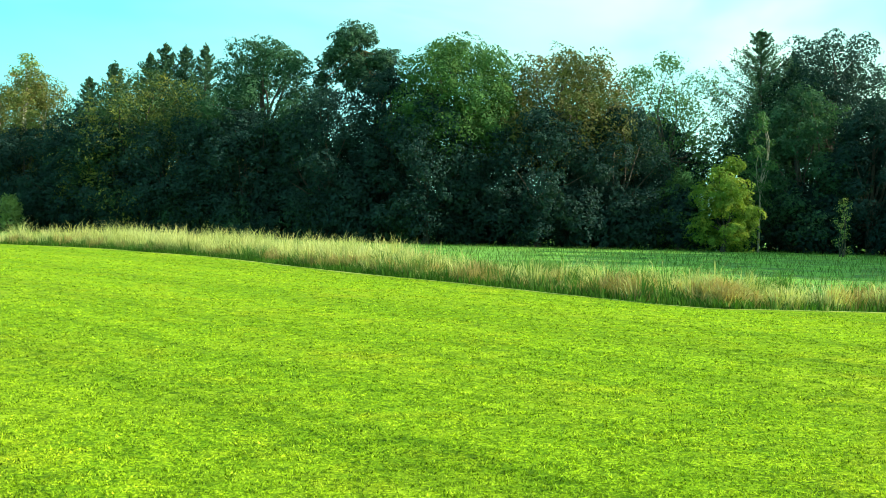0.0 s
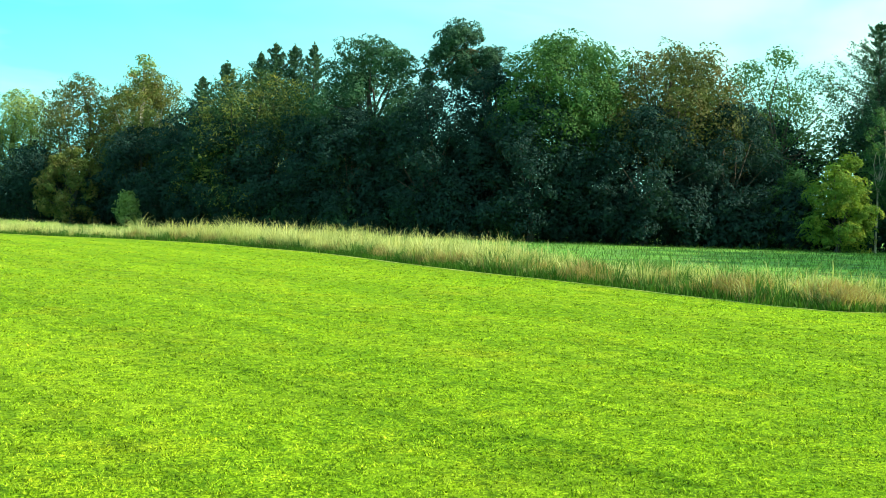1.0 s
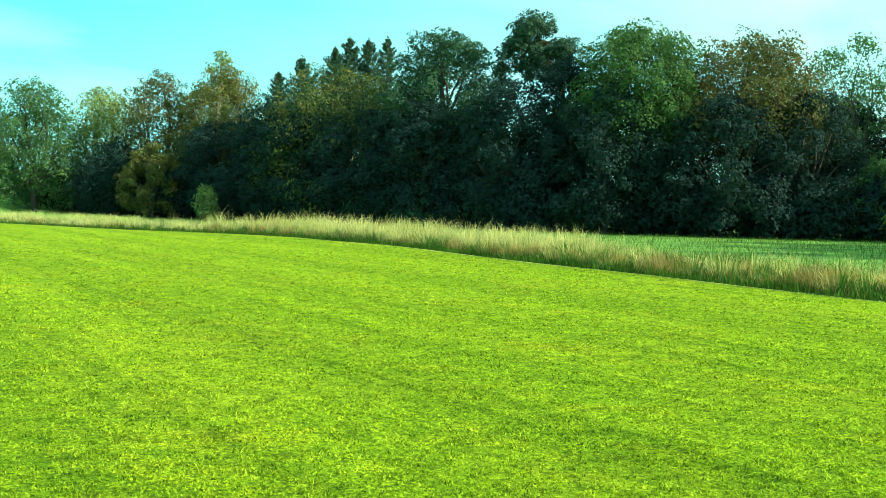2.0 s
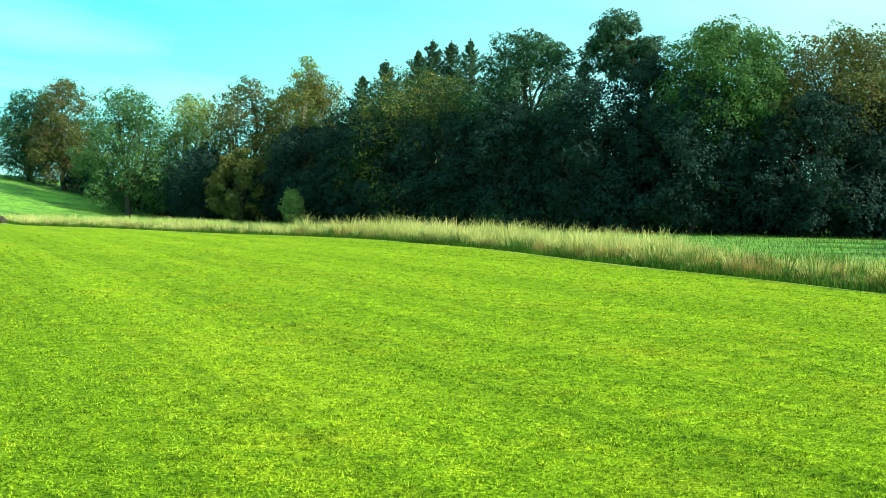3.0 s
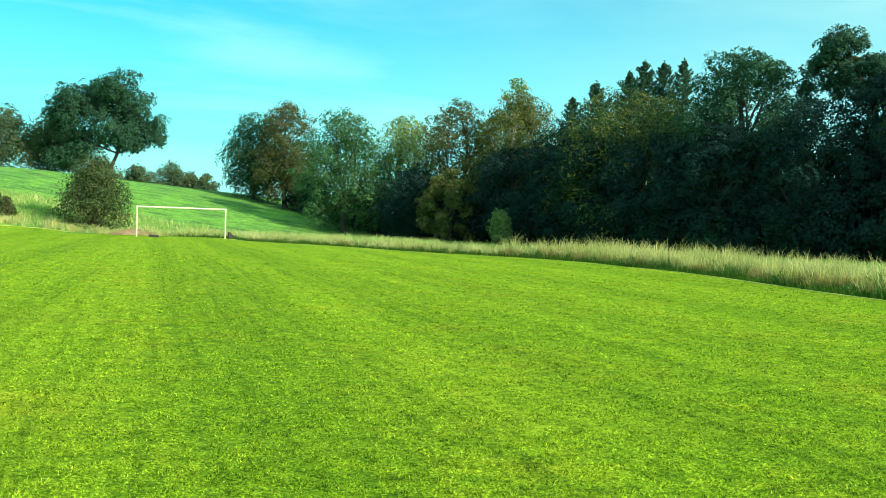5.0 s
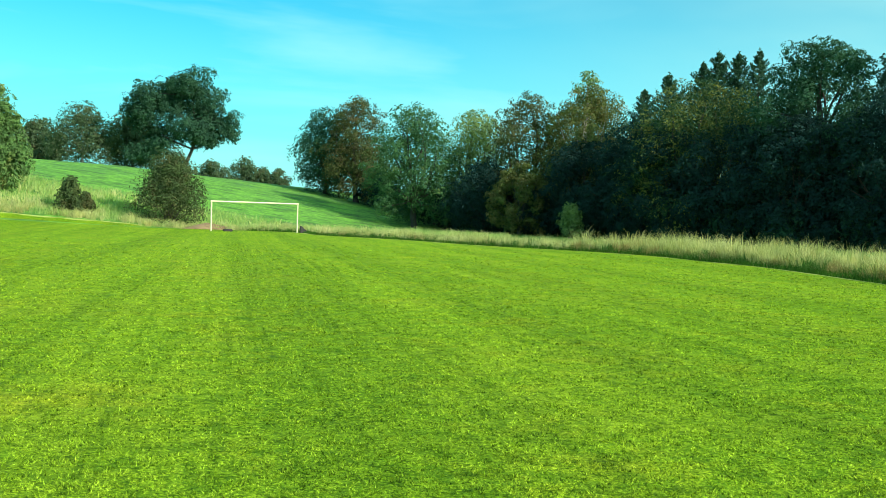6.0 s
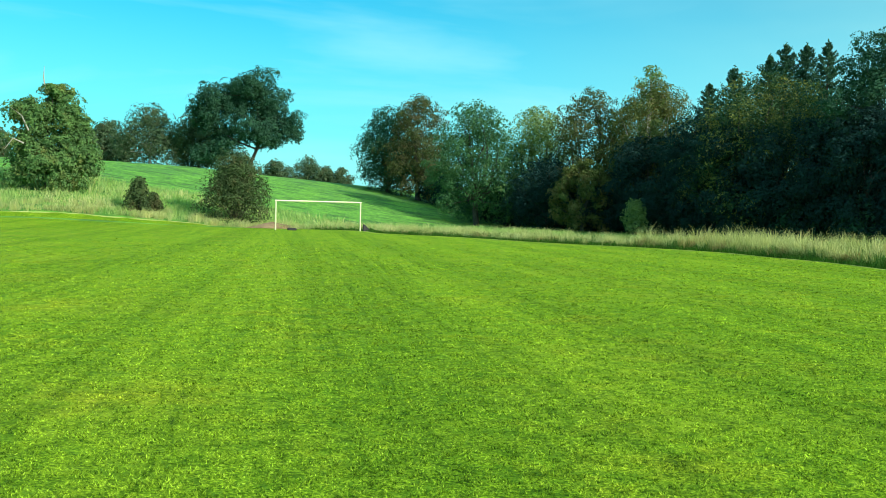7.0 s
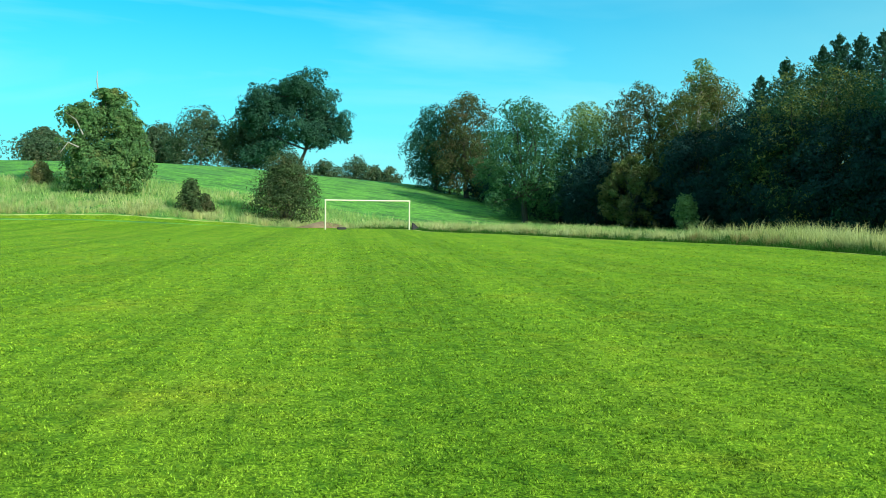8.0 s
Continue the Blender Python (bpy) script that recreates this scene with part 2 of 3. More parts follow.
BARK = solid_material("bark", [(0.3, (0.026, 0.023, 0.018)), (0.7, (0.085, 0.075, 0.06))], 2.0, 0.9, 0.8, 6.0, (3, 3, 0.6))
PALE_BARK = solid_material("pale_bark", [(0.3, (0.20, 0.19, 0.15)), (0.7, (0.46, 0.43, 0.36))], 2.0, 0.85, 0.5, 6.0, (2, 2, 0.6))
PINE_BARK = solid_material("pine_bark", [(0.3, (0.13, 0.085, 0.05)), (0.7, (0.34, 0.22, 0.13))], 2.0, 0.9, 0.6, 6.0, (3, 3, 0.6))
CREAM = solid_material("cream_paint", [(0.3, (0.58, 0.56, 0.36)), (0.7, (0.74, 0.71, 0.50))], 3.0, 0.45, 0.1)
BLACK = solid_material("black_rubber", [(0.3, (0.012, 0.012, 0.013)), (0.7, (0.03, 0.03, 0.03))], 8.0, 0.7, 0.2)
EARTH = solid_material("bare_earth", [(0.3, (0.16, 0.10, 0.05)), (0.7, (0.34, 0.23, 0.12))], 1.5, 0.95, 0.6)


# ---- the lie of the land ----
def smooth(q):
    q = min(1.0, max(0.0, q))
    return q * q * (3 - 2 * q)


def ground_z(x, y):
    """Flat field; a bank and a rounded hill behind the goal."""
    d, e = -0.72 * x + 0.69 * y, 0.69 * x + 0.72 * y
    d0 = 92 + 0.8 * max(0.0, e)
    q = (d - d0) / max(12.0, 150 + 0.5 * min(40.0, max(0.0, e)) - d0)
    bow = 1 - (1 - min(1.0, max(0.0, q))) ** 2
    c = min(1.0, max(0.5, 0.5 - e / 20))
    top = max(0.0, 7.2 - 0.06 * max(0.0, e) - 0.03 * max(0.0, e - 45))
    rise = 0.5 * smooth((d - 55) / 40) * min(1.0, max(0.0, (3 - e) / 15))
    return top * (c * bow + (1 - c) * smooth(q)) + rise


def lawn_edge():
    """The line where mown lawn meets long grass, from east to west, evenly sampled."""
    pts = [(70, 19), (30, 20), (9, 21.1), (5.4, 21.2), (3.6, 23.4), (0.3, 28.5), (-3.4, 33.6), (-9.4, 43.3), (-13.6, 48.0),
           (-17.5, 52.2), (-23, 55.3), (-30, 57.4), (-39, 62.5), (-48, 65.5), (-56, 71.5), (-66, 66.5), (-72, 61), (-79, 54), (-92, 38), (-105, 20)]
    out = []
    for i in range(len(pts) - 1):
        p = [Vector(pts[min(len(pts) - 1, max(0, i + k))]) for k in (-1, 0, 1, 2)]
        n = max(2, int((p[2] - p[1]).length / 1.0))
        for j in range(n):
            s = j / n
            a = 0.5 * (2 * p[1] + (p[2] - p[0]) * s + (2 * p[0] - 5 * p[1] + 4 * p[2] - p[3]) * s * s + (3 * p[1] - p[0] - 3 * p[2] + p[3]) * s ** 3)
            out.append(a)
    return out


EDGE = lawn_edge()


def mesh_object(name, verts, faces, mat, smooth_faces=False):
    """A mesh from plain arrays; faces all have the same number of corners."""
    verts, faces = np.asarray(verts, np.float32), np.asarray(faces, np.int32)
    me = bpy.data.meshes.new(name)
    n, k = faces.shape
    me.vertices.add(len(verts))
    me.vertices.foreach_set("co", verts.ravel())
    me.loops.add(n * k)
    me.loops.foreach_set("vertex_index", faces.ravel())
    me.polygons.add(n)
    me.polygons.foreach_set("loop_start", np.arange(0, n * k, k, dtype=np.int32))
    if smooth_faces:
        me.polygons.foreach_set("use_smooth", np.ones(n, bool))
    me.update(calc_edges=True)
    me.materials.append(mat)
    return new(name, me)


def part(name, bm, mat, parent, label=""):
    me = bpy.data.meshes.new(name)
    bm.to_mesh(me)
    bm.free()
    me.materials.append(mat)
    ob = new(name, me)
    ob.parent = parent
    return tagged(ob, label) if label else ob


def axis_lines(lo, hi, step, far):
    inner = list(np.arange(lo, hi + 0.1, step))
    outs, d = [], step * 2
    while d < far:
        outs.append(d)
        d *= 1.6
    return np.array([lo - o for o in reversed(outs)] + inner + [hi + o for o in outs])


def build_ground():
    xs, ys = axis_lines(-190, 80, 3.0, 4000), axis_lines(-50, 260, 3.0, 4000)
    verts = [(x, y, ground_z(x, y)) for y in ys for x in xs]
    w = len(xs)
    faces = [(j * w + i, j * w + i + 1, (j + 1) * w + i + 1, (j + 1) * w + i) for j in range(len(ys) - 1) for i in range(w - 1)]
    ob = mesh_object("ground", verts, faces, MEADOW, True)
    tagged(ob, "green pasture and meadow rising to a low hill", "ground", kind="structure")


def build_lawn():
    verts, n = [], 40
    for k, p in enumerate(EDGE):
        b = Vector((70 - 175 * k / (len(EDGE) - 1), -45))
        for j in range(n + 1):
            q = b.lerp(p, j / n)
            verts.append((q.x, q.y, ground_z(q.x, q.y) + 0.03))
    faces = [(k * (n + 1) + j, k * (n + 1) + j + 1, (k + 1) * (n + 1) + j + 1, (k + 1) * (n + 1) + j) for k in range(len(EDGE) - 1) for j in range(n)]
    ob = mesh_object("lawn", verts, [f[::-1] for f in faces], LAWN, True)
    tagged(ob, "closely mown bright green sports field lawn", "lawn", kind="structure")


def edge_normal(k):
    a, b = EDGE[max(0, k - 1)], EDGE[min(len(EDGE) - 1, k + 1)]
    t = (b - a).normalized()
    return Vector((t.y, -t.x))  # points away from the lawn


build_ground()
build_lawn()


# ---- plants ----
def leaf_quads(rng, pos, normal, size, aspect=0.6, fold=0.25):
    """Small pointed leaf sprays, one at each position, tips dipping."""
    n = len(pos)
    r = rng.normal(size=(n, 3))
    t = np.cross(normal, r)
    t /= np.linalg.norm(t, axis=1, keepdims=True) + 1e-9
    b = np.cross(normal, t)
    s = (size * rng.uniform(0.6, 1.35, n))[:, None]
    dip = normal * s * fold
    v = np.stack([pos + t * s * 1.15 - dip, pos - t * s * 0.75 + b * s * aspect, pos - t * s * 0.75 - b * s * aspect], 1)
    return v.reshape(-1, 3), np.arange(n * 3).reshape(-1, 3)


def unit(a):
    return a / (np.linalg.norm(a, axis=1, keepdims=True) + 1e-9)


def tube(bm, pts, radii, sides=7):
    """A tapered, bent limb through the points."""
    rings = []
    for k, p in enumerate(pts):
        d = (pts[min(len(pts) - 1, k + 1)] - pts[max(0, k - 1)]).normalized()
        side = d.orthogonal().normalized()
        up = d.cross(side)
        rings.append([bm.verts.new(p + (side * math.cos(2 * math.pi * s / sides) + up * math.sin(2 * math.pi * s / sides)) * radii[k]) for s in range(sides)])
    for a, b in zip(rings, rings[1:]):
        for s in range(sides):
            bm.faces.new((a[s], a[(s + 1) % sides], b[(s + 1) % sides], b[s]))
    bm.faces.new(rings[-1])


def limb(bm, rnd, start, end, r0, r1, bend=0.12, steps=5, sides=6):
    length = (end - start).length
    off = Vector((rnd.uniform(-1, 1), rnd.uniform(-1, 1), rnd.uniform(-0.3, 0.6))) * length * bend
    pts = [start.lerp(end, k / steps) + off * math.sin(math.pi * k / steps) for k in range(steps + 1)]
    tube(bm, pts, [r0 + (r1 - r0) * k / steps for k in range(steps + 1)], sides)
    return pts


def thing_at(name, x, y, label, category, group=""):
    ob = new(name)
    ob.location = (x, y, ground_z(x, y))
    return tagged(ob, label, category, group)


def crown_leaves(rng, lobes, count, size, up=0.45, spread=0.32, inside=0.25, clump=1.0):
    """Leaves in small domed sprays set over the shells of many lobes (centre, radii), with dark gaps between the sprays."""
    count, size = count * 2.2, size * 0.66
    vol = np.array([r[0] * r[1] + r[0] * r[2] for _, r in lobes])
    each = np.maximum(24, (count * vol / vol.sum()).astype(int))
    ps, ns = [], []
    for (c, r), n in zip(lobes, each):
        c, r = np.array(c), np.array(r)
        rc = clump * min(0.85, max(0.22, 0.30 * r.mean()))
        m = max(6, int(4.8 * (r.mean() / rc) ** 2))
        # sprays favour the outer and upper side of the lobe
        u = unit(rng.normal(size=(m, 3)) + np.array([0, 0, 0.35]))
        bump = 1 + 0.22 * np.sin(u[:, 0] * 5 + c[0] * 3) * np.sin(u[:, 1] * 4 + c[1] * 5)
        mid = c + u * r * (rng.uniform(0.72, 1.12, m) * bump)[:, None]
        axis = unit(u + np.array([0, 0, up]) + rng.normal(size=(m, 3)) * 0.25)
        wide = rc * rng.uniform(0.55, 1.35, m)
        k = rng.integers(0, m, n)
        d = rng.normal(size=(n, 3))
        d = unit(d - axis[k] * (d * axis[k]).sum(1, keepdims=True))
        q = np.sqrt(rng.random(n)) * np.where(rng.random(n) < 0.08, 1.35, 1.0)
        p = mid[k] + d * (q * wide[k])[:, None] + axis[k] * (wide[k] * (0.25 - 0.55 * q * q + rng.normal(size=n) * 0.08))[:, None]
        nv = unit(axis[k] * 0.8 + d * (q * 0.7)[:, None] + rng.normal(size=(n, 3)) * spread)
        deep = rng.random(n) < inside
        p[deep] = c + unit(rng.normal(size=(deep.sum(), 3))) * r * rng.uniform(0.3, 0.8, (deep.sum(), 1))
        ps.append(p)
        ns.append(nv)
    return leaf_quads(rng, np.concatenate(ps), np.concatenate(ns), size)


def broadleaf(name, x, y, h, w, leaves, label, seed, bole=0.15, lobes=16, count=9000, size=0.24, bark=BARK, lean=(0.0, 0.0), category="tree",
              airy=0.0, squat=1.0, lobe=0.34, group="", girth=1.0):
    """A tree: tapered trunk, forking limbs out to each lobe of the crown, and a crown of leaf sprays."""
    rnd, rng = random.Random(seed), np.random.default_rng(seed)
    root = thing_at(name, x, y, label, category, group)
    bm = bmesh.new()
    r_trunk = max(0.05, 0.024 * h * girth)
    fork = Vector((lean[0] * 0.4, lean[1] * 0.4, h * (bole + 0.22)))
    tube(bm, [Vector((0, 0, -0.3)), Vector((0, 0, 0.3)), fork * 0.5 + Vector((rnd.uniform(-.1, .1) * w * .2, 0, 0)), fork], [r_trunk * 1.7, r_trunk * 1.1, r_trunk * 0.9, r_trunk * 0.75], 9)
    crown = []
    z0, hc = h * bole, h * (1 - bole)
    for k in range(lobes):
        q = (k + 0.5) / lobes
        lr = w * lobe * rnd.uniform(0.5, 1.2) * (1.0 - 0.2 * q)
        # domed envelope, widest a little below the middle
        wide = w * 0.5 * math.sqrt(max(0.05, 1 - ((q - 0.40) / 0.66) ** 2))
        ang = k * 2.399 + rnd.uniform(-0.5, 0.5)
        rr = max(0.0, wide - lr * 0.7) * rnd.uniform(0.68, 1.2)
        zz = z0 + lr * 0.5 + (hc - lr * 1.25) * q - (rr / w) ** 2 * hc * 0.25 * q
        c = (lean[0] * q + rr * math.cos(ang), lean[1] * q + rr * math.sin(ang), zz)
        crown.append((c, (lr, lr, lr * 0.78 * squat)))
        if k % 2 == 0 or airy:
            limb(bm, rnd, fork * rnd.uniform(0.75, 1.0), Vector(c), r_trunk * 0.42, r_trunk * 0.08)
    topr = w * lobe * 0.55
    crown.append(((lean[0], lean[1], h - topr * 0.8), (topr, topr, topr * 0.85)))
    limb(bm, rnd, fork, Vector((lean[0], lean[1], h - topr)), r_trunk * 0.7, r_trunk * 0.1)
    part("trunk", bm, bark, root)
    v, f = crown_leaves(rng, crown, int(count * (1 - 0.6 * airy)), size, inside=0.25 + 0.2 * airy)
    ob = mesh_object("crown", v, f, leaves)
    ob.parent = root
    return root


def spruce(name, x, y, h, w, label, seed, leaves=None, group="", count=21000, tiers=26, ragged=0.4, low=0.4, slope=0.50):
    """A conifer: straight trunk, whorls of drooping boughs."""
    rnd, rng = random.Random(seed), np.random.default_rng(seed)
    root = thing_at(name, x, y, label, "conifer", group)
    bm = bmesh.new()
    tube(bm, [Vector((0, 0, -0.3)), Vector((0, 0, h * 0.5)), Vector((0, 0, h))], [0.016 * h, 0.010 * h, 0.015], 7)
    ps, ns = [], []
    boughs = tiers * 8
    per = max(6, count // boughs)
    for k in range(boughs):
        q = (k // 8 + 0.5 + rnd.uniform(-0.38, 0.38)) / tiers
        z = h * (low + (0.99 - low) * q)
        ang = k * 2.399 + rnd.uniform(-0.4, 0.4)
        ln = (min(w * 0.5, slope * (h - z)) + 0.05) * rnd.uniform(1 - ragged * 1.4, 1 + ragged)
        tip = Vector((math.cos(ang) * ln, math.sin(ang) * ln, z + ln * rnd.uniform(0.2, 0.65)))
        base = Vector((0, 0, z))
        if k % 4 == 0:
            tube(bm, [base, base.lerp(tip, 0.5) - Vector((0, 0, 0.06)), tip], [0.04, 0.025, 0.008], 4)
        s = rng.uniform(0.05, 1.0, per) ** 0.75
        p = np.array(base)[None] + (np.array(tip - base))[None] * s[:, None]
        p = p + rng.normal(size=(per, 3)) * np.array([0.6, 0.6, 0.6]) * (0.05 + ln * 0.05)
        p[:, 2] -= 0.25 * ln * np.sin(math.pi * s)
        ps.append(p)
        ns.append(unit(np.array([[0, 0, 0.5]]) + rng.normal(size=(per, 3)) * 0.7))
    ps.append(np.stack([np.zeros(24), np.zeros(24), h + rng.uniform(-1.0, 0.15, 24)], 1) + rng.normal(size=(24, 3)) * 0.04)
    ns.append(unit(rng.normal(size=(24, 3)) * np.array([1, 1, 0.2])))
    part("trunk", bm, BARK, root)
    v, f = leaf_quads(rng, np.concatenate(ps), np.concatenate(ns), 0.13, 0.3)
    ob = mesh_object("needles", v, f, leaves or L_SPRUCE)
    ob.parent = root
    return root


def pine(name, x, y, h, pads, label, seed, leaves=None, bends=(), size=0.2, count=9000, turn=0.0, lift=-2.0, bark=None):
    """A tree with a bare bending trunk and separate pads of foliage; pads are (dx, dy, z, rx, rz)."""
    rnd, rng = random.Random(seed), np.random.default_rng(seed)
    root = thing_at(name, x, y, label, "tree")
    root.rotation_euler[2] = radians(turn)
    bm = bmesh.new()
    pts = [Vector((0, 0, -0.3))] + [Vector(b) for b in bends]
    tube(bm, pts, [0.024 * h * (1 - 0.75 * k / (len(pts) - 1)) for k in range(len(pts))], 9)
    crown = []
    for dx, dy, z, rx, rz in pads:
        near = min(pts[1:], key=lambda q: (q - Vector((dx, dy, z + lift))).length)
        limb(bm, rnd, near, Vector((dx, dy, z)), 0.009 * h, 0.03, 0.15)
        for _ in range(5):
            o = Vector((rnd.uniform(-1, 1) * rx * 0.6, rnd.uniform(-1, 1) * rx * 0.6, rnd.uniform(-0.6, 0.6) * rz))
            k = rnd.uniform(0.4, 0.7)
            crown.append(((dx + o.x, dy + o.y, z + o.z), (rx * k, rx * k, rz * k * 1.15)))
    part("trunk", bm, bark or BARK, root)
    v, f = crown_leaves(rng, crown, count, size)
    ob = mesh_object("crown", v, f, leaves or L_PINE)
    ob.parent = root
    return root


def bush(name, x, y, h, w, leaves, label, seed, count=4000, size=0.18, lobes=12, group="", category="bush"):
    """Many stems from the ground and a low crown down to the grass."""
    rnd, rng = random.Random(seed), np.random.default_rng(seed)
    root = thing_at(name, x, y, label, category, group)
    bm = bmesh.new()
    crown = []
    for k in range(lobes):
        q = (k + 0.5) / lobes
        ang = k * 2.399
        lr = w * 0.27 * rnd.uniform(0.7, 1.2)
        rr = max(0.05, w * 0.5 * math.cos(q * 1.25) - lr * 0.7) * rnd.uniform(0.6, 1.0)
        c = Vector((rr * math.cos(ang), rr * math.sin(ang), lr * 0.5 + (h - lr * 1.4) * q))
        crown.append((tuple(c), (lr, lr, lr * 0.95)))
        limb(bm, rnd, Vector((rnd.uniform(-.2, .2), rnd.uniform(-.2, .2), -0.1)), c, 0.05, 0.015, 0.1, 3, 5)
    part("branching_stem", bm, BARK, root)
    v, f = crown_leaves(rng, crown, count, size, inside=0.35)
    ob = mesh_object("crown", v, f, leaves)
    ob.parent = root
    return root


# -- the hill and its trees --
ivy = pine("ivy_clad_tree", -84.9, 62.4, 10.2, [(1.1, 0, 1.6, 4.0, 1.7), (3.0, 0, 2.4, 2.5, 2.1), (-1.9, 0, 2.2, 2.3, 1.9), (0.9, 0, 3.9, 3.2, 1.9), (2.4, 0, 4.3, 2.3, 1.6), (-1.2, 0, 4.3, 2.2, 1.6), (0.1, 0, 6.0, 2.2, 1.6), (-2.3, 0, 6.5, 1.5, 1.4), (-1.7, 0, 7.9, 0.9, 0.8), (0.0, 0, 7.6, 1.5, 1.4), (2.0, 0, 7.4, 1.6, 1.7), (1.2, 0, 8.9, 1.3, 0.9), (2.6, 0, 6.0, 1.4, 1.2), (0.4, 0, 9.1, 1.1, 0.8)],
     "broad old tree wrapped in ivy on the bank", 11, L_IVY, [(0, 0, 0.3), (0.1, 0, 3), (0, 0, 6), (0, 0, 8.5)], 0.2, 22000, 54.0)
for a, b, c in (((-1.6, -2.2, 5.2), (-2.2, -2.6, 6.5), (-3.1, -2.4, 7.2)), ((-2.0, -2.6, 4.0), (-2.9, -3.0, 4.4), (-3.6, -3.0, 3.4)), ((-0.2, 0, 9.2), (-0.35, 0, 10.4), (-0.3, 0, 11.4))):
    bm = bmesh.new()
    tube(bm, [Vector(a), Vector(b), Vector(c)], [0.08, 0.055, 0.02], 6)
    part("dead_limb", bm, PALE_BARK, ivy, "bare bleached dead limb")
broadleaf("field_tree", -149.8, 99.9, 6.8, 6.5, L_FAR, "distant leafy tree on the hilltop", 12, count=5075, size=0.35, bole=0.05)
broadleaf("field_tree", -150.9, 124.1, 9.2, 9.8, L_FAR, "distant leafy tree on the hilltop", 13, count=5075, size=0.35, bole=0.02)
broadleaf("field_tree", -133.5, 118.2, 10.9, 11.6, L_FAR, "thin-leaved tree with a pale trunk on the hill", 14, airy=0.4, count=8700, size=0.26, bark=PALE_BARK, bole=0.05)
broadleaf("field_tree", -133.4, 128.6, 10.6, 11.0, L_FAR, "grey-green tree on the hill", 15, count=7250, size=0.3, bole=0.02)
pine("great_oak", -117.8, 124.1, 18, [(-0.44, 0, 14.44, 4.58, 2.64), (-3.96, 0, 13.11, 4.4, 2.82), (-5.98, 0, 10.83, 3.87, 2.99), (4.4, 0.88, 12.54, 4.05, 2.82), (0.44, 0.88, 10.45, 5.28, 2.99), (-5.72, 0.88, 9.03, 3.87, 2.64), (6.69, 0, 9.12, 2.99, 2.64), (7.22, 0, 7.03, 1.94, 1.41), (2.2, -0.88, 7.6, 4.4, 2.11), (4.05, 0, 9.12, 3.7, 2.46), (2.99, -0.88, 11.59, 3.52, 2.46), (2.82, 0, 6.46, 2.99, 1.67), (-3.08, 0, 5.7, 3.96, 2.29), (-6.16, 0, 4.75, 3.08, 2.29)],
     "great dark spreading tree on the hill", 16, L_OAK, [(0, 0, 0.3), (0.6, 0, 2.2), (1.6, 0, 4.6), (2.0, 0, 8), (1.4, 0, 13)], 0.24, 30000, 43.0)
bush("yew_bush", -68.5, 70.5, 7.0, 7.4, L_YEW, "dense dark conical bush behind the goal", 17, 9000, 0.15, 26)
bush("small_shrub", -73.6, 63.6, 3.3, 2.8, L_YEW, "small olive green shrub on the bank", 18, 2500, 0.14)
bush("small_shrub", -72.9, 64.7, 2.0, 1.9, L_BROWN, "low browning shrub on the bank", 19, 1200, 0.13)
bush("tan_bush", -91.6, 60.4, 2.4, 2.8, L_WITHER, "tan withered bush beside the ivy-clad tree", 26, 1800, 0.15)
for x, y, h, w, sd in ((-131, 76, 4.2, 9, 27), (-126, 83, 3.6, 9, 28), (-136, 70, 5.0, 9, 29), (-138, 92, 3.6, 7, 25)):
    bush("hedge_bush", x, y, h, w, L_BROWN if sd % 2 else L_FAR, "far brown-green hedge bush on the hill", sd, 2200, 0.28, 14, "hedge on the hill")
for i, (x, y, h, w) in enumerate(((-165, 172, 6.5, 8), (-160.5, 178.8, 7, 8), (-158.2, 187.4, 8.5, 9), (-155, 190, 6.5, 6), (-152.3, 192.2, 6.6, 6))):
    broadleaf("far_tree", x, y, h, w, L_FAR, "far-off tree beyond the hill crest", 20 + i, bole=0.0, count=2600, size=0.35, lobes=12)

# -- the clump where hill meets wood --
broadleaf("clump_tree", -87.3, 120.6, 12.2, 9.9, L_OAK, "tall tree at the edge of the hill clump", 30, bole=0.0, count=15000, lobes=26, lobe=0.27, size=0.18)
broadleaf("clump_tree", -81.3, 119.4, 14.5, 9.8, L_BROWN, "tall browning tree in the clump", 31, bole=0.0, count=16000, lobes=28, lobe=0.27, size=0.18)
broadleaf("clump_tree", -64.8, 107.6, 14.9, 12.1, L_LIGHT, "light green forked tree in the clump", 32, bole=0.03, count=17000, lobes=26, lobe=0.25, airy=0.1, size=0.18)
broadleaf("clump_tree", -60.6, 115.1, 15.2, 10.4, L_PALE, "grey-green airy tree in the clump", 33, bole=0.02, count=15000, lobes=26, lobe=0.25, airy=0.1, size=0.18)
broadleaf("beech_tree", -51.5, 110.7, 16.4, 11.4, L_BROWN, "browning beech at the wood edge", 34, bole=0.03, count=15000, lobes=32, lobe=0.23, size=0.18)
broadleaf("birch_tree", -43.4, 109.7, 16.8, 11.8, L_TAN, "golden brown weeping birch at the wood edge", 35, bole=0.12, count=19000, lobes=38, lobe=0.23, bark=PALE_BARK, size=0.18)
broadleaf("birch_tree", -45.0, 112, 18.9, 5.1, L_PALE, "thin birch top rising above its neighbours", 36, bole=0.5, count=3770, lobes=9, airy=0.4, bark=PALE_BARK, size=0.18)
broadleaf("hazel_tree", -48.8, 103.2, 8.0, 6.6, L_TAN, "yellowing hazel before the wood", 37, bole=0.0, count=7500, size=0.17, lobes=32, lobe=0.19)
bush("pale_bush", -39.5, 95.2, 3.7, 3.0, L_PALE, "small pale willow bush before the dark wood", 38, 1800, 0.15)

bush("pale_bush", 27.9, 72.8, 4.4, 1.7, L_PALE, "thin pale sapling before the dark wood", 39, 260, 0.1, 8)

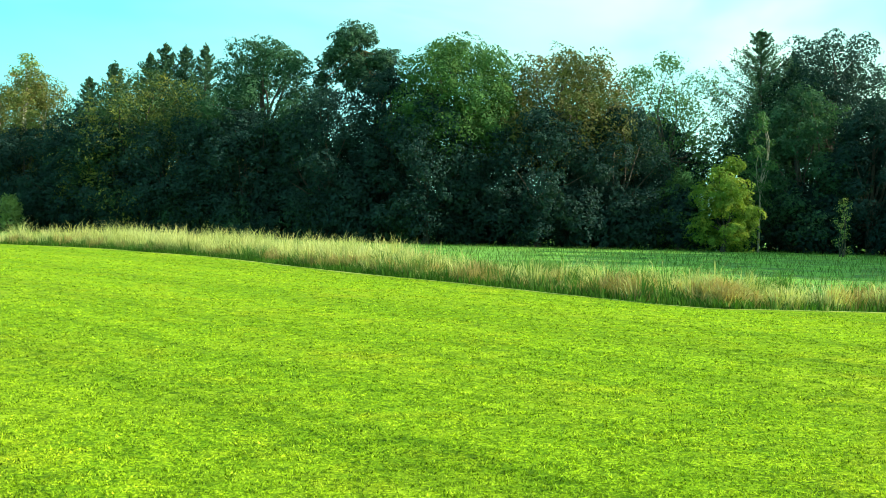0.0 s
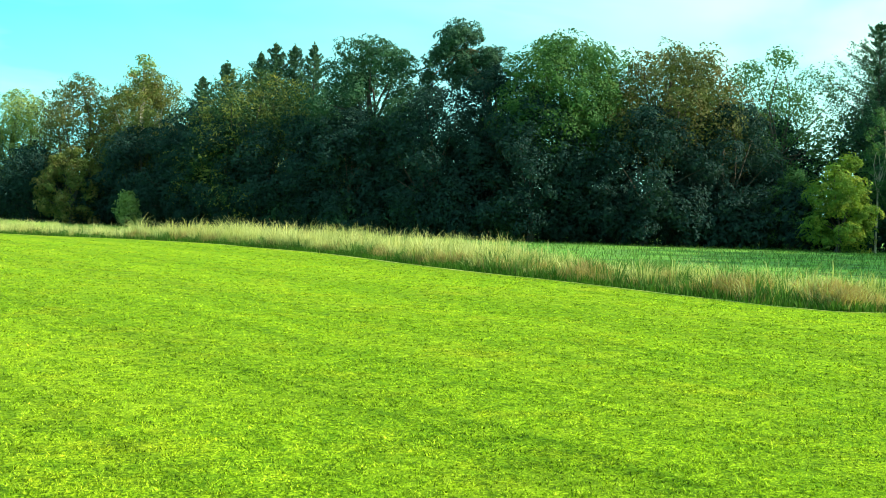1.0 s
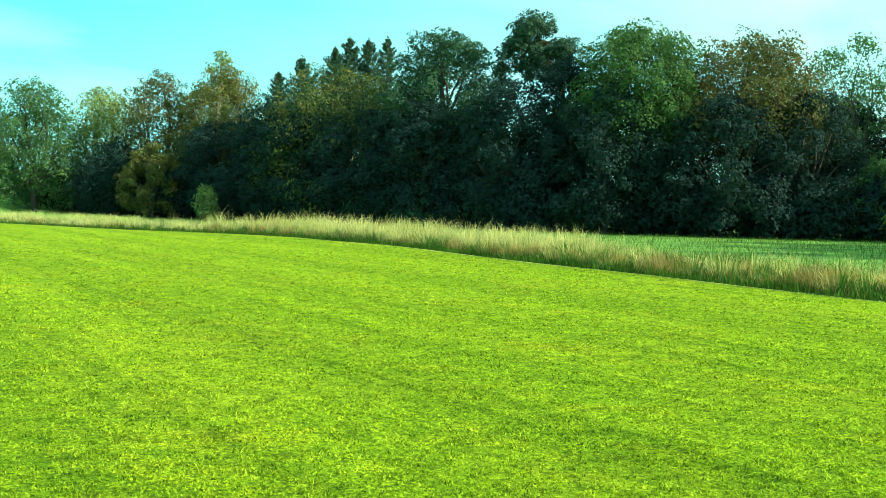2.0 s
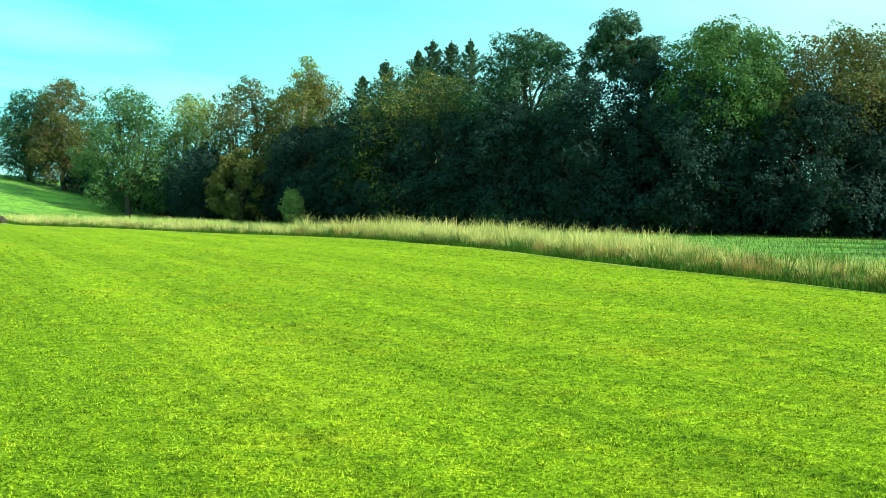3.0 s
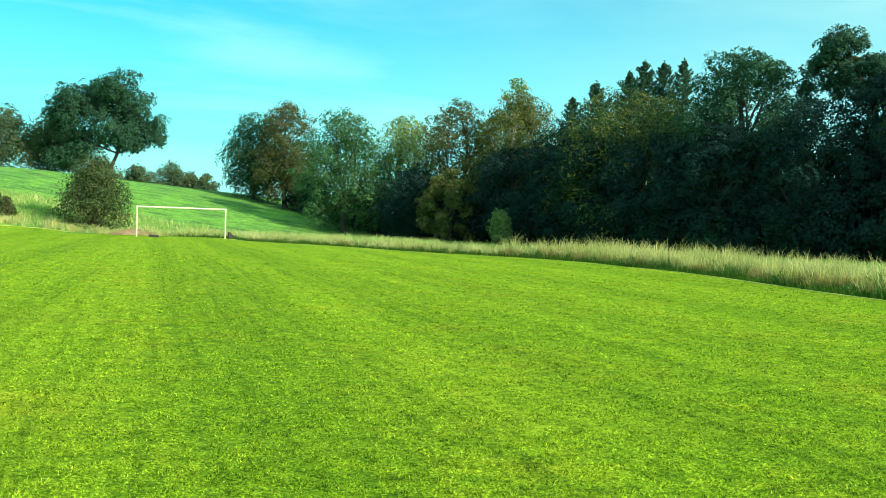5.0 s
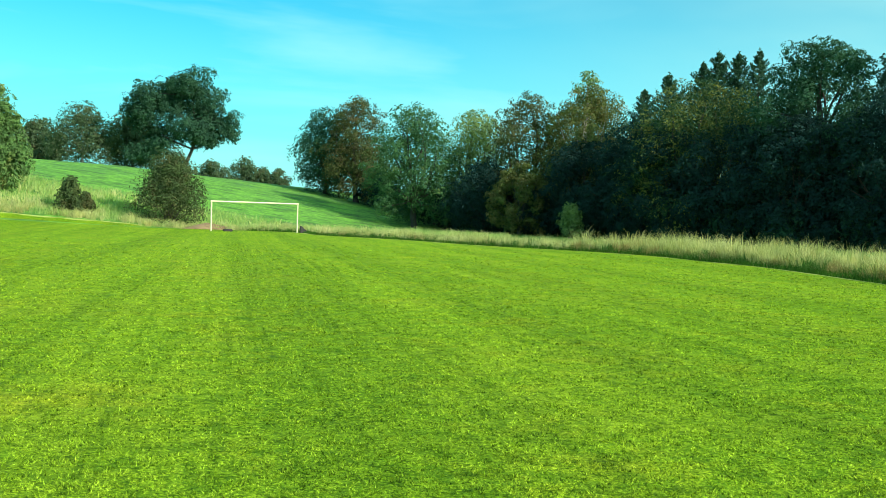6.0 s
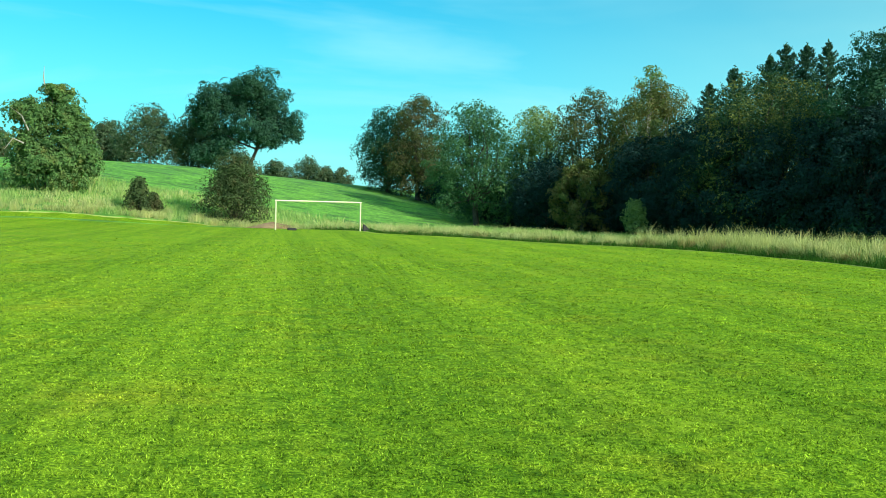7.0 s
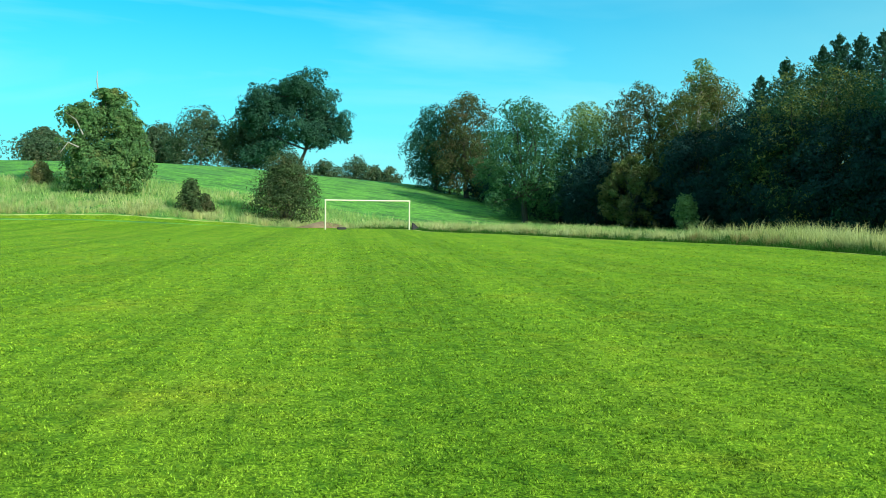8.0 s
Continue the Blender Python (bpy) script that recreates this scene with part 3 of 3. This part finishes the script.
# -- the wood: conifers behind, broadleaves before --
for i, (x, y, h, w) in enumerate(((-36.1, 106, 15.8, 7), (-32.6, 103, 16.9, 7.5), (-30.5, 107.8, 18.7, 7), (-28.5, 106.2, 19.4, 7), (-26.6, 106.7, 19.3, 7), (-24.2, 105.2, 19.2, 7.5))):
    spruce("spruce_tree", x, y, h, w, "blue-green spruce standing behind the oaks", 50 + i, group="spruces behind the wood")
broadleaf("oak_tree", -27.4, 98.5, 15.3, 17.6, L_CANOPY, "broad oak with sunlight painted as yellow leaf patches at the wood edge", 60, bole=0.02, count=23200, lobes=34, lobe=0.22, size=0.18)
broadleaf("oak_tree", -16.3, 94.6, 18.2, 11.7, L_OAK, "tall dark green oak in the wood", 61, bole=0.35, count=22620, lobes=26, lobe=0.24, size=0.18)
pine("pine_tree", -6.0, 93.5, 19.8, [(dx * 0.97, dy, z - 0.35, rx * 0.92, rz * 0.8) for dx, dy, z, rx, rz in [(-2.0, 0, 17.9, 2.8, 1.6), (-3.8, 0, 16.4, 2.0, 1.4), (-4.9, 0, 14.9, 1.2, 1.2), (-5.2, 0, 13.7, 0.9, 0.9), (0.0, 0, 16.9, 2.0, 1.5), (0.3, 0, 15.3, 1.2, 0.9), (-1.1, 0, 16.1, 2.0, 1.2), (-2.1, 0, 15.0, 1.5, 1.0), (-0.5, 0, 14.4, 1.6, 1.1), (-3.4, 0.4, 15.2, 1.3, 1.0), (-2.4, 0.5, 14.2, 1.1, 0.7), (-2.9, -0.4, 16.9, 1.9, 1.3), (0.2, 0.3, 16.2, 1.3, 1.1), (1.0, 0, 14.0, 1.3, 0.9)]],
     "tall Scots pine with a leaning bare trunk", 62, L_PINE, [(0.8, 0, 4), (0.8, 0, 9), (0.4, 0, 12.5), (-0.8, 0, 15.0), (-1.8, 0, 16.9)], 0.15, 16000, 0.0, 1.2, PINE_BARK)
broadleaf("oak_tree", 0.9, 89.6, 17.7, 13.8, L_MID, "tall light green oak in the wood", 63, bole=0.4, count=24000, lobes=32, lobe=0.22, size=0.18)
broadleaf("alder_tree", 10.3, 90.4, 17.1, 14.5, L_BROWN, "thin-crowned browning alder in the wood", 64, bole=0.34, count=22620, lobes=28, lobe=0.22, airy=0.25, size=0.18)
broadleaf("ash_tree", 20.1, 94.9, 17.6, 12.9, L_LIGHT, "airy ash tree with sky showing through", 65, girth=0.5, bole=0.25, count=11600, lobes=24, lobe=0.2, airy=0.5, size=0.18)
spruce("spruce_tree", 31.0, 93.5, 17.8, 7, "dark spruce among the tall trees of the wood", 82, slope=0.55)
spruce("larch_tree", 27.6, 92, 19.4, 8.2, "dark ragged conifer in the wood", 66, ragged=0.5, count=20000, slope=0.66)
broadleaf("sycamore_tree", 34.5, 93.9, 19.7, 13.7, L_SHADED, "dark rounded tree in the wood", 67, bole=0.3, count=24000, lobes=28, lobe=0.24, size=0.18)
broadleaf("hawthorn_tree", 21.8, 81.1, 7.4, 5.0, L_LIME, "sunlit yellow-green hawthorn before the wood", 68, bole=0.0, count=9500, size=0.14, lobes=14, lobe=0.28, lean=(0.4, 0.0))
broadleaf("hawthorn_tree", 19.3, 85.7, 6.4, 4.6, L_LIGHT, "low green hawthorn before the wood", 69, bole=0.0, count=4500, size=0.17)
broadleaf("birch_tree", 25.1, 83.0, 11.2, 2.6, L_LIGHT, "slender young birch with a pale stem", 70, bole=0.3, count=1500, size=0.15, airy=0.4, lobes=12, lobe=0.3, bark=PALE_BARK, girth=0.3)
broadleaf("wood_tree", 29.7, 86.5, 13.7, 9.8, L_OAK, "leafy tree at the wood edge", 71, bole=0.02, count=14000, lobes=30, lobe=0.22, size=0.18)
broadleaf("wood_tree", 34.0, 83, 12.6, 8.5, L_SHADED, "leafy tree in shade-dark colour at the wood edge", 72, bole=0.0, count=14500, lobes=30, lobe=0.22, size=0.18)
broadleaf("wood_tree", 7.7, 84.6, 11.2, 10.5, L_SHADED, "leafy tree in shade-dark colour at the wood edge", 73, bole=0.0, count=15000, lobes=30, lobe=0.22, size=0.18)
broadleaf("wood_tree", -5.0, 90.5, 15.1, 8.2, L_SHADED, "leafy tree in shade-dark colour in the wood", 81, bole=0.0, count=14000, lobes=30, lobe=0.22, size=0.18)
broadleaf("wood_tree", -1.4, 86, 12.2, 10.0, L_SHADED, "leafy tree in shade-dark colour at the wood edge", 74, bole=0.0, count=14000, lobes=30, lobe=0.22, size=0.18)
broadleaf("wood_tree", -9.8, 88.5, 13.0, 10.2, L_SHADED, "leafy tree in shade-dark colour at the wood edge", 75, bole=0.0, count=15000, lobes=30, lobe=0.22, size=0.18)
broadleaf("wood_tree", 14.5, 87, 12.0, 9.8, L_SHADED, "leafy tree in shade-dark colour at the wood edge", 76, bole=0.0, count=14000, lobes=30, lobe=0.22, size=0.18)
broadleaf("wood_tree", -17.5, 91, 11.5, 9.8, L_SHADED, "leafy tree in shade-dark colour at the wood edge", 77, bole=0.0, count=14000, lobes=30, lobe=0.22, size=0.18)
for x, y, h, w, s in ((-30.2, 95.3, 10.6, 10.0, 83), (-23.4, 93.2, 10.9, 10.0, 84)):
    broadleaf("wood_tree", x, y, h, w, L_SHADED, "leafy tree in shade-dark colour at the wood edge", s, bole=0.0, count=12000, lobes=28, lobe=0.22, size=0.18)
broadleaf("wood_tree", -34.0, 99, 12.0, 10.4, L_SHADED, "leafy tree in shade-dark colour at the wood edge", 78, bole=0.0, count=14000, lobes=30, lobe=0.22, size=0.18)
broadleaf("wood_tree", -42.0, 104, 10.5, 10.4, L_SHADED, "leafy tree in shade-dark colour at the wood edge", 79, bole=0.0, count=14500, lobes=30, lobe=0.22, size=0.18)
broadleaf("wood_tree", -55.0, 107, 8.5, 9.8, L_SHADED, "leafy tree in shade-dark colour at the wood edge", 80, bole=0.0, count=11600, lobes=20, size=0.18)

# thicket along the foot of the wood and added rows behind, closing bright gaps
rnd = random.Random(5)
FRONT = [Vector(p) for p in ((48, 66), (38, 77), (28, 84), (10, 83.5), (-8, 86), (-22, 91), (-36, 98), (-50, 105), (-64, 112), (-75, 117), (-84, 121))]
for a, b in zip(FRONT, FRONT[1:]):
    n = max(2, round((b - a).length / 4.2))
    for k in range(n):
        p = a.lerp(b, k / n) + Vector((rnd.uniform(-1, 1), rnd.uniform(0, 2)))
        bush("thicket_bush", p.x, p.y, rnd.uniform(3.6, 6.0), rnd.uniform(5.0, 6.4), rnd.choice((L_SHADED, L_SHADED, L_OAK)), "tangled bush in shade-dark colour at the foot of the wood", rnd.randint(100, 9999), 2600, 0.25, 14, "thicket at the foot of the wood")
for a, b in zip(FRONT[1:8], FRONT[2:9]):
    n = max(2, round((b - a).length / 5.5))
    for k in range(n):
        p = a.lerp(b, (k + 0.5) / n) + Vector((2.5 + rnd.uniform(-1, 1), 7 + rnd.uniform(-1, 1)))
        bush("thicket_bush", p.x, p.y, rnd.uniform(3.6, 5.6), rnd.uniform(6.0, 7.2), L_SHADED, "bush in shade-dark colour added deeper in the thicket", rnd.randint(100, 9999), 1300, 0.36, 12, "thicket deeper in the wood")
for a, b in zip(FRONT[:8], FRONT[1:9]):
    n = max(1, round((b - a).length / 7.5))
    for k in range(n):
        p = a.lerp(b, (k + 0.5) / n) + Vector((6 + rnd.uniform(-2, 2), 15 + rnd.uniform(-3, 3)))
        broadleaf("wood_tree", p.x, p.y, rnd.uniform(10, 13.5), rnd.uniform(8, 10), L_SHADED, "tree in shade-dark colour added deeper in the wood", rnd.randint(100, 9999), bole=0.0, count=3200, size=0.4, lobes=18, group="trees deeper in the wood")
# the wood is continued unseen to the east, added to shade the meadow
for x, y, h, w in ((44, 84, 16, 10), (50, 74, 18, 11), (42, 66, 19, 11), (42, 56, 20, 11), (41, 46.5, 19, 11), (39, 37.5, 16, 10), (48, 61, 20, 11), (47, 51, 20, 11), (45, 42, 18, 11)):
    broadleaf("wood_tree", x, y, h, w, L_OAK, "tall unseen tree added east of the wood for shade", rnd.randint(100, 9999), bole=0.02, count=6000, size=0.36, lobes=20)


# ---- goal ----
def bar(bm, a, b, r, sides=10):
    tube(bm, [a, a.lerp(b, 0.5), b], [r, r, r], sides)


def build_goal():
    left, right = Vector((-57.75, 63.95, 0)), Vector((-53.8, 70.1, 0))
    root = thing_at("football_goal", (left.x + right.x) / 2, (left.y + right.y) / 2, "cream-white painted football goal frame without a net", "goal")
    base = Vector((root.location.x, root.location.y, 0))
    l, r = left - base, right - base
    for p in (l, r):
        bm = bmesh.new()
        bar(bm, p + Vector((0, 0, -0.2)), p + Vector((0, 0, 2.44)), 0.062)
        part("post", bm, CREAM, root)
    d = (r - l).normalized() * 0.07
    bm = bmesh.new()
    bar(bm, l + Vector((0, 0, 2.44)) - d, r + Vector((0, 0, 2.44)) + d, 0.062)
    part("crossbar", bm, CREAM, root)


def build_weights():
    bm = bmesh.new()
    bmesh.ops.create_cube(bm, size=1)
    bmesh.ops.scale(bm, vec=(0.75, 0.4, 0.2), verts=bm.verts)
    bmesh.ops.bevel(bm, geom=bm.edges[:], offset=0.05, segments=2, affect="EDGES")
    me = bpy.data.meshes.new("ground_box")
    bm.to_mesh(me)
    bm.free()
    me.materials.append(BLACK)
    ob = new("ground_box", me)
    ob.matrix_world = pose(-56.9, 65.0, ground_z(-56.9, 65.0) + 0.13, 0, 0, 55)
    tagged(ob, "small black box lying on the goal line", "box")
    bm = bmesh.new()
    prof = [(0, 0), (0.75, 0), (0.1, 0.6), (0, 0.6)]
    a = [bm.verts.new((x, -0.12, z)) for x, z in prof]
    b = [bm.verts.new((x, 0.12, z)) for x, z in prof]
    bm.faces.new(a)
    bm.faces.new(b[::-1])
    for k in range(4):
        bm.faces.new((a[k], b[k], b[(k + 1) % 4], a[(k + 1) % 4]))
    bmesh.ops.recalc_face_normals(bm, faces=bm.faces)
    bmesh.ops.bevel(bm, geom=bm.edges[:], offset=0.03, segments=2, affect="EDGES")
    me = bpy.data.meshes.new("post_brace")
    bm.to_mesh(me)
    bm.free()
    me.materials.append(BLACK)
    ob = new("post_brace", me)
    ob.matrix_world = pose(-53.65, 70.3, ground_z(-53.65, 70.3) + 0.025, 0, 0, 57)
    tagged(ob, "black wedge-shaped brace at the foot of the goal post", "brace")


build_goal()
build_weights()


# ---- grasses ----
def blades(rng, x, y, z, h, w, lean, heads=False):
    """Upright tapering blades, each bent once."""
    n = len(x)
    ang = rng.uniform(0, 2 * math.pi, n)
    la = rng.uniform(0, 2 * math.pi, n)
    ll = h * lean * rng.uniform(0.2, 1.0, n)
    dx, dy = np.cos(ang) * w / 2, np.sin(ang) * w / 2
    mid = 0.6
    mx, my = x + np.cos(la) * ll * 0.35, y + np.sin(la) * ll * 0.35
    tx, ty = x + np.cos(la) * ll, y + np.sin(la) * ll
    k = 0.9 if heads else 0.75
    v = np.stack([np.stack([x - dx, y - dy, z], 1), np.stack([x + dx, y + dy, z], 1),
                  np.stack([mx + dx * k, my + dy * k, z + h * mid], 1), np.stack([mx - dx * k, my - dy * k, z + h * mid], 1),
                  np.stack([tx, ty, z + h], 1)], 1).reshape(-1, 3)
    i = np.arange(n)[:, None] * 5
    f = np.concatenate([i + np.array([[0, 1, 2]]), i + np.array([[0, 2, 3]]), i + np.array([[3, 2, 4]])])
    return v, f


def stuff(name, v, f, mat, label, category):
    return tagged(mesh_object(name, v, f, mat), label, category, kind="stuff")


def edge_samples(rng, n, lo, hi, k0, k1, power=1.0):
    """Random places from lo to hi metres behind the lawn's edge, between two of its stations."""
    k = rng.uniform(k0, k1, n)
    i = np.minimum(k.astype(int), len(EDGE) - 2)
    fr = k - i
    E = np.array([tuple(p) for p in EDGE])
    N = np.array([tuple(edge_normal(q)) for q in range(len(EDGE))])
    p = E[i] * (1 - fr)[:, None] + E[i + 1] * fr[:, None]
    nn = N[i] * (1 - fr)[:, None] + N[i + 1] * fr[:, None]
    off = lo + (hi - lo) * rng.random(n) ** power
    q = p + nn * off[:, None]
    return q[:, 0], q[:, 1], off


def patchy(x, y, scale, seed):
    return np.array([noise.noise(Vector((a * scale, b * scale, seed))) for a, b in zip(x, y)])


def heights(x, y):
    return np.array([ground_z(a, b) for a, b in zip(x, y)])


def station(x):
    return min(range(len(EDGE)), key=lambda k: abs(EDGE[k].x - x))


def tussocks(rng, cx, cy, h):
    """Fans of bent blades, about thirty-five to a tussock, each tussock of its own height and spread."""
    n, m = len(cx), 36
    size = h * rng.uniform(0.5, 1.12, n) * (1 + 0.55 * patchy(cx, cy, 0.8, 4.0))
    wide = rng.uniform(0.15, 0.42, n)
    a = rng.uniform(0, 2 * math.pi, (n, m))
    s = rng.random((n, m))
    x = (cx[:, None] + np.cos(a) * s * wide[:, None]).ravel()
    y = (cy[:, None] + np.sin(a) * s * wide[:, None]).ravel()
    hh = (size[:, None] * rng.uniform(0.5, 1.05, (n, m)) * (1 - 0.35 * s)).ravel()
    lie = np.repeat(rng.normal(size=(n, 2)) * 0.24, m, axis=0)
    ox, oy = ((np.cos(a) * s).ravel() + lie[:, 0]) * hh, ((np.sin(a) * s).ravel() + lie[:, 1]) * hh
    w = rng.uniform(0.007, 0.018, n * m)
    arch = rng.uniform(0.62, 0.88, n * m)
    t = rng.uniform(0, 2 * math.pi, n * m)
    dx, dy, z = np.cos(t) * w / 2, np.sin(t) * w / 2, heights(x, y)
    v = np.stack([np.stack([x - dx, y - dy, z], 1), np.stack([x + dx, y + dy, z], 1),
                  np.stack([x + ox * 0.4 + dx, y + oy * 0.4 + dy, z + hh * arch], 1), np.stack([x + ox * 0.4 - dx, y + oy * 0.4 - dy, z + hh * arch], 1),
                  np.stack([x + ox, y + oy, z + hh], 1)], 1).reshape(-1, 3)
    i = np.arange(n * m)[:, None] * 5
    return v, np.concatenate([i + np.array([[0, 1, 2]]), i + np.array([[0, 2, 3]]), i + np.array([[3, 2, 4]])])


def build_long_grass():
    rng = np.random.default_rng(3)
    K = {x: station(x) for x in (30, 14, 5, -4, -12, -24, -48, -60, -100)}
    # tall golden grass by the lawn's edge, in tussocks
    for k0, k1, n, lo, hi, h, mat, lab in (
            (K[-12], K[-24], 620, 0.9, 6.0, 1.2, STRAW, "tall golden seeding grass along the lawn"),
            (K[-4], K[-12], 520, 0.9, 5.0, 1.05, STRAW, "golden seeding grass along the lawn"),
            (K[5], K[-4], 330, 0.8, 3.6, 0.72, STRAW, "straw-coloured long grass along the lawn"),
            (K[14], K[5], 380, 0.7, 2.8, 0.56, STRAW, "bleached long grass tussocks along the lawn"),
            (K[-24], K[-60], 900, 0.5, 7.0, 0.75, STRAW, "dry pale long grass along the lawn"),
            (K[-60], K[-100], 1100, 0.3, 4.0, 0.72, STRAW, "dry pale long grass at the foot of the bank")):
        x, y, off = edge_samples(rng, n, lo, hi, k0, k1, 1.1)
        keep = patchy(x, y, 0.5, 11.0) > -0.2
        v, f = tussocks(rng, x[keep], y[keep], h * 1.06)
        stuff("golden_grass", v, f, mat, lab, "long grass")
    for k0, k1, n, lo, hi, h in ((K[30], K[5], 560, 0.4, 5.0, 0.38), (K[5], K[-24], 950, 0.4, 5.0, 0.72), (K[-24], K[-60], 380, 0.3, 7.0, 0.55)):
        v, f = tussocks(rng, *edge_samples(rng, n, lo, hi, k0, k1, 1.0)[:2], h)
        stuff("green_tussocks", v, f, RANK, "green grass tussocks among the golden grass", "long grass")
    # stalks standing clear above the rest
    x, y, off = edge_samples(rng, 650, 0.8, 6.0, K[-4], K[-24])
    v, f = blades(rng, x, y, heights(x, y), rng.uniform(0.6, 1.2, len(x)), rng.uniform(0.010, 0.020, len(x)), 0.35, True)
    stuff("seed_stalks", v, f, STRAW, "tall dry seed stalks above the long grass", "long grass")
    # green undergrowth at the cut edge
    x, y, off = edge_samples(rng, 30000, 0.0, 2.2, K[30], K[-60], 1.3)
    v, f = blades(rng, x, y, heights(x, y), rng.uniform(0.10, 0.42, len(x)) * (0.6 + off * 0.3), rng.uniform(0.015, 0.045, len(x)), 0.7)
    stuff("edge_weeds", v, f, WEED, "low green weeds along the cut edge of the lawn", "weeds")
    # brown old stems low in the standing grass
    x, y, off = edge_samples(rng, 420, 0.6, 3.2, K[5], K[-60])
    v, f = tussocks(rng, x, y, 0.5)
    stuff("old_stems", v, f, RUST, "brown old grass stems low in the long grass", "long grass")
    # rust-brown tussocks
    x, y, off = edge_samples(rng, 2600, 0.7, 2.3, K[30], K[-24])
    keep = patchy(x, y, 0.55, 7.0) > 0.13
    v, f = tussocks(rng, x[keep], y[keep], 0.62)
    stuff("rust_tussocks", v, f, RUST, "rust-brown collapsed grass tussocks", "long grass")
    x, y, off = edge_samples(rng, 420, 0.6, 2.2, K[14], K[-4])
    keep = patchy(x, y, 0.9, 3.0) > 0.0
    v, f = tussocks(rng, x[keep], y[keep], 0.55)
    stuff("rust_tussocks", v, f, RUST, "rust-brown collapsed grass tussocks near the cut edge", "long grass")
    # green rank meadow behind, to the wood
    x = rng.uniform(-75, 55, 75000)
    y = rng.uniform(20, 112, 75000)
    E = np.array([tuple(p) for p in EDGE])
    order = np.argsort(E[:, 0])
    ey = np.interp(x, E[order, 0], E[order, 1])
    keep = (y > ey + 2.0) & (x > -62)
    x, y = x[keep], y[keep]
    v, f = blades(rng, x, y, heights(x, y), rng.uniform(0.08, 0.28, len(x)) * (1 + 0.8 * patchy(x, y, 0.5, 2.0)) * (1 + 1.4 * np.exp(-(y - ey[keep]) / 9)), rng.uniform(0.014, 0.034, len(x)), 1.1)
    stuff("rank_grass", v, f, RANK, "rank green meadow grass before the wood", "meadow grass")
    # the bank behind the goal
    x, y, off = edge_samples(rng, 48000, 0.5, 17.0, K[-48], len(EDGE) - 2)
    v, f = blades(rng, x, y, heights(x, y), rng.uniform(0.2, 0.7, len(x)) * (1 + 0.8 * patchy(x, y, 0.4, 6.0)), rng.uniform(0.025, 0.055, len(x)), 1.0)
    stuff("bank_grass", v, f, BANK, "rough unmown grass on the bank", "meadow grass")


def inside_lawn(x, y):
    """Which places lie within the lawn, half a metre in from its edge."""
    E = np.array([tuple(p) for p in EDGE if p.x > -60])
    order = np.argsort(E[:, 0])
    return y < np.interp(x, E[order, 0], E[order, 1]) - 0.5


def build_lawn_blades():
    """Blades over the nearer lawn, thinning out and coarser with distance."""
    rng = np.random.default_rng(8)
    n, m = 130000, 6
    r = 3.0 * (60.0 / 3.0) ** (rng.random(n) ** 1.02)
    a = rng.uniform(radians(-66), radians(30), n)
    x, y = r * np.sin(a), r * np.cos(a)
    keep = inside_lawn(x, y) & (rng.random(n) > (r - 16) / 44)
    # little sprigs of six short leaves each
    x, y, r = (np.repeat(q[keep], m) for q in (x, y, r))
    n = len(x)
    x, y = x + rng.normal(size=n) * (0.007 + 0.0010 * r), y + rng.normal(size=n) * (0.007 + 0.0010 * r)
    pn = np.sin(x * 9.1 + 2 * np.sin(y * 5.3)) * np.sin(y * 8.3 + 2 * np.sin(x * 6.1))
    h = rng.uniform(0.007, 0.024, n) * (1 + 0.35 * pn) * (0.85 + 0.018 * r)
    w = (0.0016 + 0.00045 * r) * rng.uniform(0.6, 1.4, n)
    ang, la = rng.uniform(0, 2 * math.pi, n), rng.uniform(0, 2 * math.pi, n)
    dx, dy, ln = np.cos(ang) * w, np.sin(ang) * w, h * rng.uniform(0.3, 1.6, n)
    z = heights(x, y) + 0.028
    v = np.stack([np.stack([x - dx, y - dy, z], 1), np.stack([x + dx, y + dy, z], 1), np.stack([x + np.cos(la) * ln, y + np.sin(la) * ln, z + h], 1)], 1).reshape(-1, 3)
    stuff("lawn_blades", v, np.arange(n * 3).reshape(-1, 3), BLADE, "short mown lawn grass blades", "grass")


def build_edge_strip():
    """A worn, paler strip where the mower turns along the field's edge."""
    rng = random.Random(4)
    verts, n = [], len(EDGE)
    for k, p in enumerate(EDGE):
        nn = edge_normal(k)
        for off in (0.03, -(0.03 + 0.15 * rng.random()) * p.length / 40):
            q = p + nn * off
            verts.append((q.x, q.y, ground_z(q.x, q.y) + 0.036))
    ob = mesh_object("lawn_trim", verts, [(2 * k, 2 * k + 1, 2 * k + 3, 2 * k + 2) for k in range(n - 1)], EDGE_M, True)
    tagged(ob, "pale dry clippings along the lawn's edge", "clippings", kind="structure")


def build_bare_earth():
    rng = random.Random(9)
    cx, cy, verts, m = -63.2, 69.6, [], 40
    verts.append((cx, cy, ground_z(cx, cy) + 0.62))
    for k in range(m):
        a = 2 * math.pi * k / m
        r = 1 + 0.18 * math.sin(3 * a + 1) + rng.uniform(-0.08, 0.08)
        u, w = math.cos(a) * 2.7 * r, math.sin(a) * 1.4 * r
        x, y = cx + 0.7 * u - 0.7 * w, cy + 0.7 * u + 0.7 * w
        verts.append((x, y, ground_z(x, y) + 0.05))
    ob = mesh_object("earth_mound", verts, [(0, 1 + k, 1 + (k + 1) % m) for k in range(m)], EARTH, True)
    tagged(ob, "low mound of bare brown earth beside the goal", "earth")


build_edge_strip()
build_bare_earth()
build_long_grass()
build_lawn_blades()
